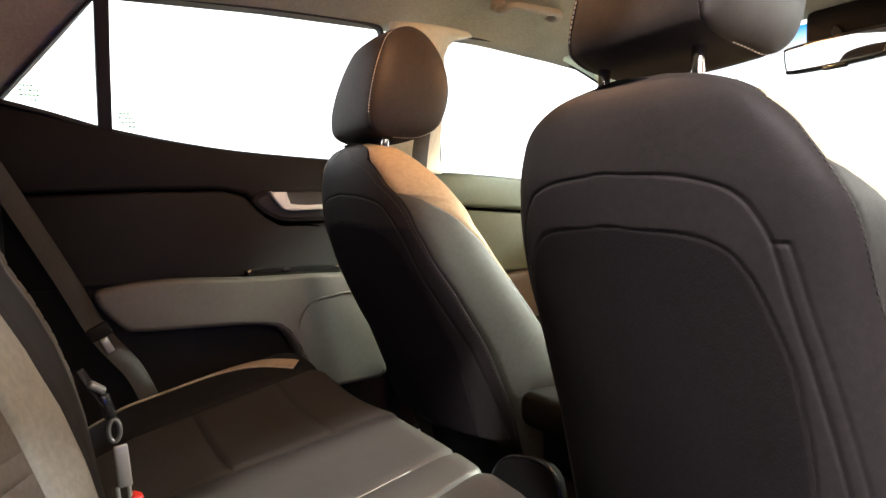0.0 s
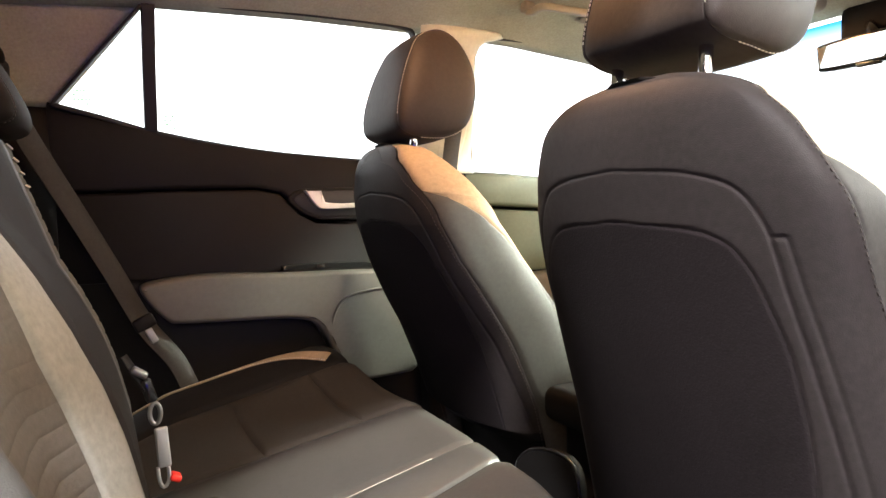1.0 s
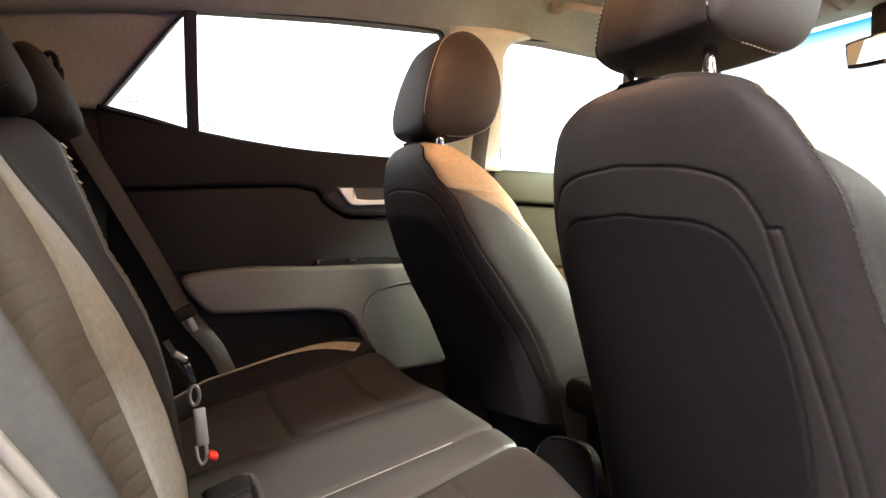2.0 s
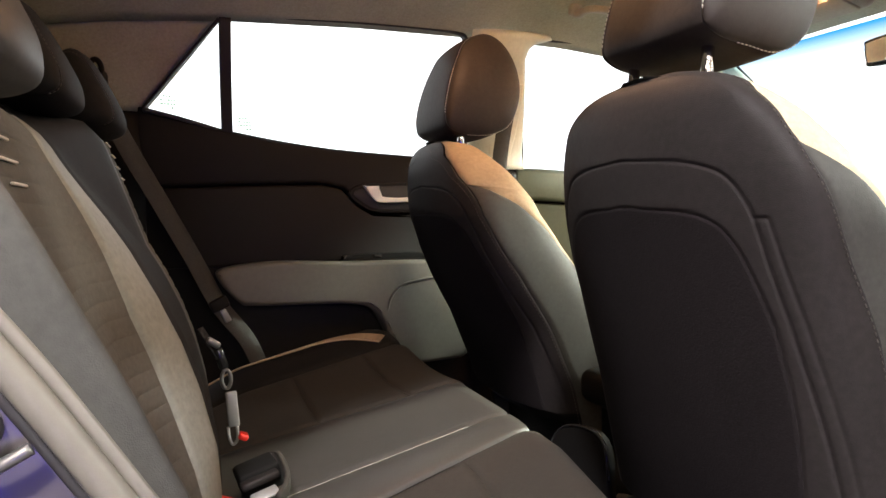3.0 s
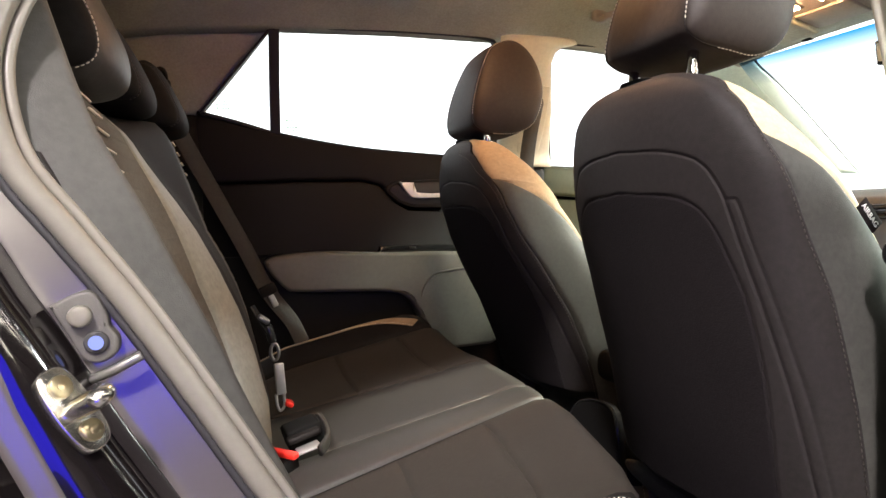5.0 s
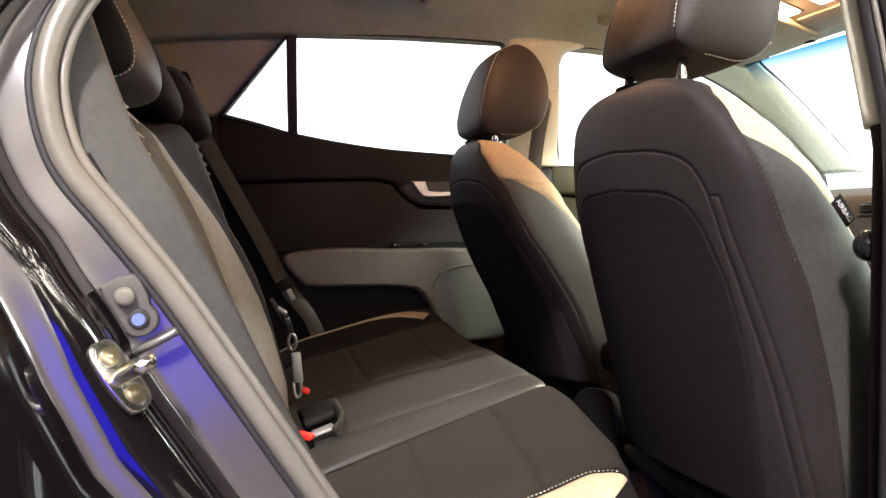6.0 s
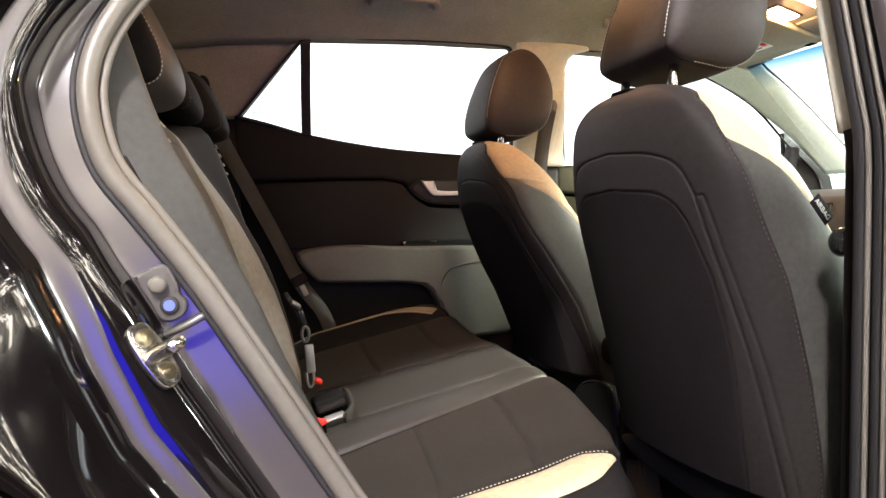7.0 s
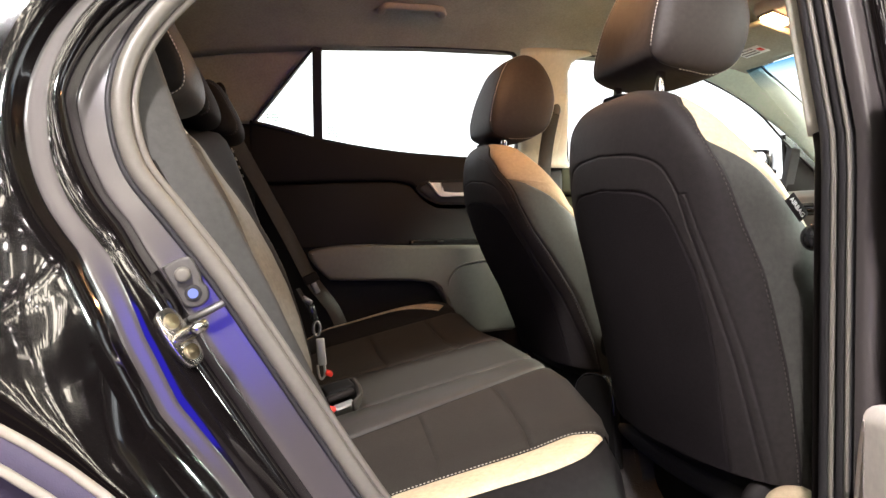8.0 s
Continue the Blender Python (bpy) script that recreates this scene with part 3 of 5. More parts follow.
def rear_bench():
    bench = thing("rear_bench_seat", "black leather and cloth rear bench with cream edge trim", "car seat")
    front = BENCH_FRONT
    top = bench_top

    def skew(y, k):
        """The seams fan out towards the backrest."""
        far = 0.075 * math.exp(-((y - 0.19) / 0.10) ** 2)
        mid = 0.030 * math.exp(-((y + 0.036) / 0.05) ** 2)
        near = -0.105 * math.exp(-((y + 0.112) / 0.07) ** 2)
        return y + (far + mid + near) * (1 - k)
    bm = bmesh.new()
    ys = [-0.675 + 1.35 * i / 60 for i in range(61)]
    loft(bm, [[top(y, k / 24) - Vector((0, 0, 0.008)) for k in range(25)] + [Vector((lerp_table(front, y, 1) - 0.01, y, 0.30)), Vector((-0.66, y, 0.30))] for y in ys])
    part("cushion_core", fix(bm), BLACK_LEATHER, bench)
    for y0, y1, k0, k1, mat, nm in (
            (-0.036, 0.19, 0, 1, BENCH_LEATHER, "centre_pad"), (-0.112, -0.036, 0, 1, BENCH_LEATHER, "centre_edge"),
            (-0.505, -0.112, 0, 0.50, SEAT_CLOTH, "cushion_pad"), (-0.505, -0.112, 0.50, 0.755, SEAT_CLOTH, "cushion_pad"), (-0.505, -0.112, 0.755, 1, SEAT_CLOTH, "cushion_pad"),
            (0.19, 0.46, 0, 0.52, SEAT_CLOTH, "cushion_pad"), (0.19, 0.46, 0.52, 0.80, SEAT_CLOTH, "cushion_pad"), (0.19, 0.46, 0.80, 1, SEAT_CLOTH, "cushion_pad"),
            (-0.672, -0.505, 0, 1, BLACK_LEATHER, "side_bolster"), (0.46, 0.672, 0, 1, BLACK_LEATHER, "side_bolster")):
        roll = 0.013 if nm == "centre_edge" else 0.0
        part(nm, padded(lambda u, v: top(skew(y0 + (y1 - y0) * v, k0 + (k1 - k0) * u), k0 + (k1 - k0) * u) + Vector((0, 0, roll * math.sin(math.pi * v) * (1 - u ** 3))), 24, 24, 0.005, 0.011), mat, bench)
    part("piping", tube([bench_top(skew(-0.036, k / 30), k / 30) + Vector((0, 0, -0.0015)) for k in range(2, 26)], 0.0010, 6), PIPING, bench, "pale sewn piping")
    # backrest
    def back(y, k):
        far = max(0.0, min(1.0, (y + 0.10) / 0.20))     # the wider part stands taller and straighter
        z = 0.52 + (0.565 + 0.035 * far) * k
        x = -0.735 + (1.08 - z) * 0.34
        rise = max(0.0, min(1.0, ((0.285 if y < 0 else 0.47) - abs(y)) / 0.15))
        x += max(lerp_table(SWELL, z, 1), 0.046 * far * min(1.0, max(0.0, (z - 0.6) / 0.1))) * math.sin(rise * math.pi / 2) ** 1.6
        x += 0.008 * math.exp(-((abs(y) - 0.50) / 0.03) ** 2)
        x -= 0.06 * max(0.0, (abs(y) - 0.50) / 0.045) ** 2
        d = max(0, z - 1.045 - 0.035 * far) / 0.04
        x -= 0.05 * (1 - math.sqrt(max(0, 1 - min(1, d) ** 2)))
        return Vector((x, y, z))

    def taper(y, k):
        """The pale bolster leans in towards the top."""
        return y + 0.034 * max(0.0, min(1.0, (k - 0.58) / 0.30)) * max(0.0, 1 - abs(y + 0.19) / 0.14)
    bm = bmesh.new()
    loft(bm, [[back(y, k / 24) - Vector((0.008, 0, 0)) for k in range(25)] + [Vector((-0.86, y, 1.085)), Vector((-0.72, y, 0.50))] for y in [-0.545 + 1.09 * i / 60 for i in range(61)]])
    part("backrest_core", fix(bm), BLACK_LEATHER, bench)
    for y0, y1, mat, nm in ((-0.543, -0.47, BLACK_LEATHER, "back_bolster"), (-0.228, -0.150, PALE_GREY_LEATHER, "pale_bolster"), (-0.150, 0.205, BLACK_LEATHER, "centre_back"), (0.205, 0.245, BENCH_LEATHER, "back_bolster"), (0.47, 0.543, BENCH_LEATHER, "back_bolster")):
        part(nm, padded(lambda u, v: back(taper(y0 + (y1 - y0) * u, v), v), 14, 40, 0.006, 0.014), mat, bench)
    ribs = [0.52 + 0.0205 * k for k in range(26)] + [1.044, 1.085]
    for sgn in (-1, 1):
        y0, y1 = sorted((sgn * (0.228 if sgn < 0 else 0.245), sgn * 0.47))
        for z0, z1 in zip(ribs, ribs[1:]):
            k0, k1 = (z0 - 0.52) / 0.565, (z1 - 0.52) / 0.565
            part("back_rib", padded(lambda u, v: back(taper(y0 + (y1 - y0) * u, k0 + (k1 - k0) * v), k0 + (k1 - k0) * v), 6, 6, 0.0013, 0.0028), RIB_CLOTH, bench)
        for z in (0.985, 1.005, 1.025, 1.044, 1.062) if sgn < 0 else (0.997, 1.016, 1.035, 1.054):
            p = back(-0.400 if sgn < 0 else 0.282, (z - 0.52) / 0.565) + Vector((0.0022, 0, 0.0005))
            part("bar_tack", box(bmesh.new(), p, (0.0032, 0.052 + 0.3 * (z - 0.985), 0.0026), 0.0008, 1), THREAD, bench, "white sewn bar tack")
    # the leather wing beside the near backrest
    wing = curve_points([(-0.798, -0.492, 1.20), (-0.772, -0.518, 1.13), (-0.742, -0.546, 1.04), (-0.722, -0.560, 0.99), (-0.692, -0.570, 0.934), (-0.668, -0.571, 0.883), (-0.640, -0.571, 0.825), (-0.610, -0.571, 0.755), (-0.548, -0.570, 0.62), (-0.502, -0.568, 0.52)], 8)
    part("side_wing", sweep(wing, rounded(0.034, 0.012, 0.011), (0.46, -0.88, 0.12)), WING_LEATHER, bench, "grained leather wing beside the backrest")
    return bench


rear_bench()


# ---- far rear door ----
def far_y(z):
    """The leaning inner face of the door's glass."""
    return 0.745 - 0.45 * max(0.0, z - 1.13)


def far_door():
    door = thing("door_1", "dark rear door trim with beige armrest, closed", "car door", kind="structure")
    to = lambda y: (lambda u, v, w: Vector((u, y - w, v)))
    beltline = [(-0.66, 1.225), (-0.56, 1.197), (-0.44, 1.168), (-0.32, 1.148), (-0.17, 1.130), (0.04, 1.116), (0.30, 1.105), (0.37, 1.10)]
    part("door_shell", slab([(x, z - 0.012) for x, z in beltline] + [(0.37, 0.36), (-0.45, 0.36), (-0.66, 0.7)], to(0.80), 0.052, 0.002, 1), DARK_PLASTIC, door)
    upper = [(x, z) for x, z in beltline] + [(0.37, 0.96), (0.03, 0.957), (-0.08, 0.962), (-0.126, 0.99), (-0.165, 1.028), (-0.22, 1.040), (-0.40, 1.038), (-0.66, 1.030)]
    part("upper_trim", slab(upper, to(0.76), 0.055, 0.012, 3), DARK_PLASTIC, door)
    mid = [(-0.66, 1.026), (-0.40, 1.034), (-0.22, 1.036), (-0.168, 1.024), (-0.130, 0.986), (-0.082, 0.958), (0.03, 0.953), (0.37, 0.956), (0.37, 0.83), (-0.66, 0.83)]
    part("middle_trim", slab(mid, to(0.75), 0.042, 0.008, 3), DARK_PLASTIC, door)
    part("lower_trim", slab([(-0.66, 0.84), (0.37, 0.84), (0.37, 0.36), (-0.45, 0.36), (-0.6, 0.6)], to(0.75), 0.03, 0.006), DARK_PLASTIC, door)
    arm = smooth_outline([(-0.492, 0.800), (-0.478, 0.828), (-0.35, 0.840), (-0.17, 0.832), (0.065, 0.826), (0.114, 0.808), (0.150, 0.70), (0.174, 0.578), (0.168, 0.551), (0.13, 0.544), (-0.01, 0.548), (-0.052, 0.62), (-0.094, 0.695), (-0.155, 0.718), (-0.27, 0.725), (-0.41, 0.731), (-0.445, 0.742)], 5)
    part("armrest", slab(arm, to(0.72), 0.06, 0.012, 4), BEIGE_PLASTIC, door, "beige armrest and pull")
    # handle in its cup
    cup = smooth_outline([(-0.150, 1.012), (-0.125, 1.036), (-0.06, 1.040), (0.05, 1.036), (0.05, 0.966), (-0.04, 0.960), (-0.085, 0.964), (-0.125, 0.984)], 5)
    part("handle_cup", slab(cup, to(0.712), 0.012, 0.004, 3), DARK_PLASTIC, door)
    cup2 = [(a * 0.88 - 0.006, 1.001 + (b - 1.001) * 0.78) for a, b in cup]
    part("cup_floor", slab(cup2, to(0.702), 0.004, 0.002, 1), SEAL_RUBBER, door)
    lever = smooth_outline([(-0.110, 1.030), (-0.108, 1.032), (-0.074, 1.032), (-0.071, 1.030), (-0.063, 1.008), (-0.058, 1.003), (-0.02, 1.000), (0.035, 1.001), (0.035, 0.990), (-0.03, 0.987), (-0.062, 0.987), (-0.082, 0.993)], 3)
    part("handle", slab(lever, to(0.700), 0.016, 0.003, 3), SILVER, door, "satin chrome door handle")
    part("grab_pocket", slab(smooth_outline([(-0.172, 0.838), (-0.16, 0.850), (0.0, 0.850), (0.06, 0.846), (0.06, 0.826), (-0.165, 0.829)], 4), to(0.712), 0.014, 0.004, 2), GLOSS_BLACK, door)
    part("window_switch", box(bmesh.new(), (-0.075, 0.696, 0.842), (0.02, 0.006, 0.008), 0.002), DARK_PLASTIC, door)
    # map pocket and sewn line of the armrest
    part("pocket_rim", sweep(curve_points([(0.145, 0.674, 0.60), (0.118, 0.662, 0.73), (0.092, 0.660, 0.775), (0.02, 0.660, 0.772), (-0.03, 0.660, 0.755), (-0.058, 0.662, 0.71), (-0.060, 0.668, 0.64)], 6), circle(0.0035, 8), (0, 1, 0)), BEIGE_PLASTIC, door)
    return door


far_door()


def glazing():
    def pane(name, outline):
        g = slab(outline, lambda u, v, w: Vector((u, far_y(v) + 0.018 - w, v)), 0.004, 0.001, 1)
        ob = part(name, g, GLASS, None, smooth=False)
        ob.visible_shadow = False
        return tagged(ob, "clear fixed side window glass", "window", kind="structure")
    pane("window_1", [(-0.70, 1.16), (0.36, 1.08), (0.36, 1.46), (-0.44, 1.46)])
    pane("window_2", [(0.36, 1.05), (1.3, 0.98), (0.8, 1.42), (0.36, 1.46)])


glazing()
# ---- cabin shell ----
def near_y(z, x=0.0):
    """How the flank leans in towards the roof, and tapers towards the tail."""
    return 0.38 * 0.05 * math.log(1 + math.exp(min(20.0, (z - 1.03) / 0.05))) - 0.085 * max(0.0, min(1.0, (x + 0.55) / 0.6))


def roof_z(x, y):
    zc = lerp_table([(-1.25, 1.40), (-1.0, 1.48), (-0.7, 1.535), (-0.3, 1.56), (0.1, 1.56), (0.4, 1.545), (0.7, 1.50), (0.96, 1.415)], x, 1)
    ze = lerp_table([(-1.25, 1.30), (-1.0, 1.36), (-0.7, 1.405), (-0.47, 1.424), (-0.14, 1.436), (0.15, 1.437), (0.45, 1.432), (0.7, 1.412), (0.96, 1.385)], x, 1)
    k = min(abs(y) / 0.615, 1.0)
    return zc + (ze - zc) * k ** 3.2


def cabin():
    g = sheet(lambda u, v: Vector((-1.25 + 2.21 * u, -0.615 + 1.23 * v, roof_z(-1.25 + 2.21 * u, -0.615 + 1.23 * v))), 60, 50, 0.012)
    head = tagged(part("headliner", g, HEADLINER), "grey-beige felt headliner of the car", "headliner", kind="structure")
    # roof skin above, so that no daylight leaks in
    g = sheet(lambda u, v: Vector((-1.30 + 2.32 * u, -0.66 + 1.32 * v, roof_z(-1.3 + 2.32 * u, (-0.66 + 1.32 * v) * 0.9) + 0.035)), 30, 24, 0.01)
    tagged(part("roof_skin", g, BLACK_PAINT), "glossy black car roof panel", "car roof", kind="structure")
    # rear hatch inside, closing the cabin behind the bench
    g = sheet(lambda u, v: Vector((-1.25 - 0.12 * math.sin(v * 1.5) + 0.1 * v, -0.70 + 1.40 * u, 0.35 + 1.06 * v)), 10, 20, 0.02)
    tagged(part("tailgate_trim", g, DARK_PLASTIC), "dark plastic tailgate trim behind the bench", "tailgate", kind="structure")
    # far rear pillar, felt covered
    edge = [(1.20, -0.658), (1.216, -0.644), (1.28, -0.589), (1.35, -0.530), (1.418, -0.474), (1.45, -0.448)]

    def pillar(sgn):
        def f(u, v):
            z = 1.215 + (1.424 - 1.215) * v
            x1 = lerp_table(edge, z, 1)
            x = x1 + (-1.26 - x1) * u
            y = 0.735 - 0.44 * (z - 1.19) - 0.012 * math.sin(math.pi * min(u * 8, 1) / 2) - 0.02 * u
            return Vector((x, sgn * y, z))
        return sheet(f, 24, 14, 0.006)
    tagged(part("pillar_trim", pillar(1), HEADLINER), "grey-beige felt covered rear pillar trim", "pillar trim", kind="structure")
    # dark trim below the quarter windows, both sides
    for sgn in (1, -1):
        def f(u, v):
            x = -1.26 + 0.61 * u if sgn > 0 else -1.26 + 0.48 * u
            z = 0.42 + (0.795 + (0.005 * u)) * v
            return Vector((x, 0.735 - 0.07 * (1 - v) if sgn > 0 else -0.560 + near_y(z, -0.8), z))
        tagged(part("quarter_trim", sheet(f, 10, 10, 0.02), DARK_PLASTIC), "dark plastic quarter panel trim", "trim panel", kind="structure")

    def f(u, v):
        z = 1.215 + 0.21 * v
        x1 = lerp_table([(1.2, -0.76), (1.42, -0.62)], z, 1)
        return Vector((x1 + (-1.26 - x1) * u, -0.560 + near_y(z, -0.8), z))
    tagged(part("pillar_trim", sheet(f, 12, 10, 0.015), HEADLINER), "grey-beige felt covered rear pillar trim", "pillar trim", kind="structure")
    # floor with tunnel
    def f(u, v):
        x, y = -0.70 + 2.1 * u, -0.66 + 1.32 * v
        return Vector((x, y, 0.30 + 0.14 * math.exp(-(y / 0.12) ** 4) + (0.20 * max(0, x - 1.0))))
    tagged(part("car_floor", sheet(f, 30, 40, 0.03), CARPET), "black carpeted car floor with centre tunnel", "car floor", kind="structure")
    # parcel area floor behind the bench
    tagged(part("boot_floor", box(bmesh.new(), (-1.0, 0, 0.62), (0.5, 1.3, 0.02)), CARPET), "black carpeted boot floor", "boot floor", kind="structure")


cabin()


def strip(name, pts, profile, mat, label, category, parent=None, n=6, up=(0, 1, 0)):
    ob = part(name, sweep(curve_points(pts, n), profile, up), mat, parent)
    if parent is None:
        tagged(ob, label, category, kind="structure")
    return ob


def far_frames():
    yz = lambda x, z, d=0.0: (x, far_y(z) - 0.004 - d, z)
    # rubber round the two rear windows
    lower = [(-0.648, 1.216), (-0.56, 1.196), (-0.47, 1.172), (-0.44, 1.166), (-0.32, 1.146), (-0.17, 1.128), (0.04, 1.114), (0.20, 1.106)]
    upper = [(-0.470, 1.418), (-0.44, 1.428), (-0.31, 1.432), (-0.14, 1.437), (0.04, 1.438), (0.13, 1.434), (0.158, 1.420), (0.175, 1.36), (0.20, 1.22), (0.20, 1.106)]
    strip("window_seal", [yz(x, z) for x, z in lower], rounded(0.005, 0.012, 0.003), SEAL_RUBBER, "black rubber window seal along the belt line", "window seal")
    strip("window_seal", [yz(x, z) for x, z in [(-0.648, 1.216), (-0.592, 1.281), (-0.532, 1.351), (-0.472, 1.420)]], rounded(0.0035, 0.012, 0.003), SEAL_RUBBER, "black rubber seal of the quarter window", "window seal")
    strip("window_seal", [yz(x, z) for x, z in upper], rounded(0.004, 0.012, 0.003), SEAL_RUBBER, "black rubber seal round the rear door glass", "window seal")
    strip("window_bar", [yz(-0.4605, 1.425), yz(-0.459, 1.30), yz(-0.4555, 1.165)], rounded(0.0135, 0.014, 0.003), SEAL_RUBBER, "black upright bar between door glass and quarter window", "window bar")
    # far middle pillar
    def f(u, v):
        z = 1.08 + 0.36 * v
        x0 = lerp_table([(1.08, 0.215), (1.25, 0.190), (1.44, 0.165)], z, 1)
        x1 = lerp_table([(1.08, 0.376), (1.25, 0.350), (1.38, 0.322), (1.41, 0.330), (1.428, 0.352), (1.44, 0.40)], z, 1)
        k = math.sin(math.pi * u) ** 0.5
        return Vector((x0 + (x1 - x0) * u, far_y(z) - 0.035 - 0.025 * k, z))
    b = thing("middle_pillar", "cream plastic middle pillar trim with seat belt", "pillar trim", kind="structure")
    part("upper_trim", sheet(f, 16, 24, 0.012), PILLAR_PLASTIC, b)
    part("lower_trim", box(bmesh.new(), (0.285, 0.735, 0.73), (0.15, 0.10, 0.70), 0.02), DARK_PLASTIC, b)
    part("adjuster_cover", slab(smooth_outline([(0.255, 1.12), (0.325, 1.12), (0.332, 1.29), (0.315, 1.31), (0.275, 1.31), (0.252, 1.29)], 3), lambda u, v, w: Vector((u, far_y(v) - 0.058 - w, v)), 0.012, 0.005, 3), PILLAR_PLASTIC, b)
    g = bmesh.new()
    bmesh.ops.create_uvsphere(g, u_segments=20, v_segments=12, radius=0.024, matrix=Matrix.LocRotScale((0.298, 0.615, 1.262), None, (0.7, 0.5, 1.0)))
    part("belt_guide", g, BEIGE_PLASTIC, b, "beige plastic belt guide")
    part("belt_webbing", sweep(curve_points([(0.285, 0.606, 1.25), (0.262, 0.60, 1.16), (0.245, 0.595, 1.05), (0.23, 0.60, 0.8), (0.23, 0.62, 0.5)], 6), rounded(0.023, 0.0012, 0.001, 1), (0, 1, 0)), DARK_WEBBING, b)
    # far front door trim
    d = thing("door_2", "front door trim below the window, greenish light put into its colour", "car door", kind="structure")
    to = lambda y: (lambda u, v, w: Vector((u, y - w, v)))
    part("door_shell", slab([(0.36, 1.07), (0.7, 1.055), (1.36, 0.985), (1.36, 0.36), (0.36, 0.36)], to(0.80), 0.052, 0.002, 1), DARK_PLASTIC, d)
    part("upper_trim", slab([(0.36, 1.085), (0.53, 1.078), (0.70, 1.066), (1.0, 1.03), (1.36, 0.995), (1.36, 0.93), (0.36, 0.995)], to(0.76), 0.06, 0.012, 3), GREEN_LIT_TRIM, d)
    part("middle_trim", slab([(0.36, 0.985), (1.36, 0.92), (1.36, 0.79), (0.36, 0.79)], to(0.75), 0.04, 0.008), GREEN_LIT_TRIM, d)
    part("lower_trim", slab([(0.36, 0.80), (1.36, 0.80), (1.36, 0.36), (0.36, 0.36)], to(0.75), 0.03, 0.006), DARK_PLASTIC, d)
    part("armrest", slab(smooth_outline([(0.38, 0.785), (0.60, 0.785), (1.0, 0.80), (1.0, 0.68), (0.75, 0.65), (0.40, 0.66)], 4), to(0.73), 0.07, 0.02, 4), BEIGE_PLASTIC, d, "beige armrest")
    strip("window_seal", [(0.36, 0.735, 1.082), (0.53, 0.74, 1.076), (0.8, 0.74, 1.054), (1.24, 0.73, 1.005)], rounded(0.006, 0.012, 0.003), SEAL_RUBBER, "black rubber seal under the front side window", "window seal")
    top = [(0.392, 1.10), (0.362, 1.25), (0.334, 1.39), (0.362, 1.430), (0.55, 1.431), (0.72, 1.412), (0.87, 1.370), (1.00, 1.322), (1.11, 1.268), (1.27, 1.162), (1.40, 1.065), (1.43, 1.00)]
    strip("window_seal", [yz(x, z, 0.015 + 0.05 * max(0, x - 0.7)) for x, z in top], rounded(0.003, 0.004, 0.0015), SEAL_RUBBER, "black rubber seal round the front side window", "window seal")
    strip("window_bar", [(1.285, 0.675, 1.155), (1.285, 0.715, 1.0)], rounded(0.020, 0.014, 0.003), SEAL_RUBBER, "black upright mirror bar in the front window", "window bar")
    part("mirror_sail", slab([(1.262, 1.208), (1.30, 1.184), (1.40, 1.112), (1.478, 1.052), (1.492, 0.995), (1.275, 0.995)], to(0.715), 0.02, 0.005), DARK_PLASTIC, d)
    # far front pillar, from the roof down to the dashboard
    lo = [(0.55, 0.585, 1.438), (0.72, 0.590, 1.420), (0.87, 0.605, 1.378), (1.00, 0.625, 1.330), (1.12, 0.645, 1.272), (1.28, 0.668, 1.184), (1.45, 0.69, 1.062)]
    hi = [(0.80, 0.40, 1.480), (0.92, 0.44, 1.435), (1.00, 0.515, 1.405), (1.12, 0.550, 1.352), (1.25, 0.575, 1.278), (1.40, 0.60, 1.180), (1.58, 0.63, 1.062)]
    lo, hi = curve_points(lo[1:], 5), curve_points(hi[1:], 5)

    def f(u, v):
        i = int(round(v * (len(lo) - 1)))
        p = lo[i].lerp(hi[i], u)
        return p + Vector((-0.012, -0.02, 0.004)) * math.sin(math.pi * u)
    tagged(part("pillar_trim", sheet(f, 10, len(lo) - 1, 0.01), LIT_PILLAR), "pale plastic windscreen pillar trim, greenish light put into its colour", "pillar trim", kind="structure")
    strip("windscreen_seal", [p + Vector((0.006, 0.0, 0.002)) for p in hi[4:]], circle(0.004, 8), SEAL_RUBBER, "thin black seal of the windscreen edge", "window seal", n=1)


far_frames()


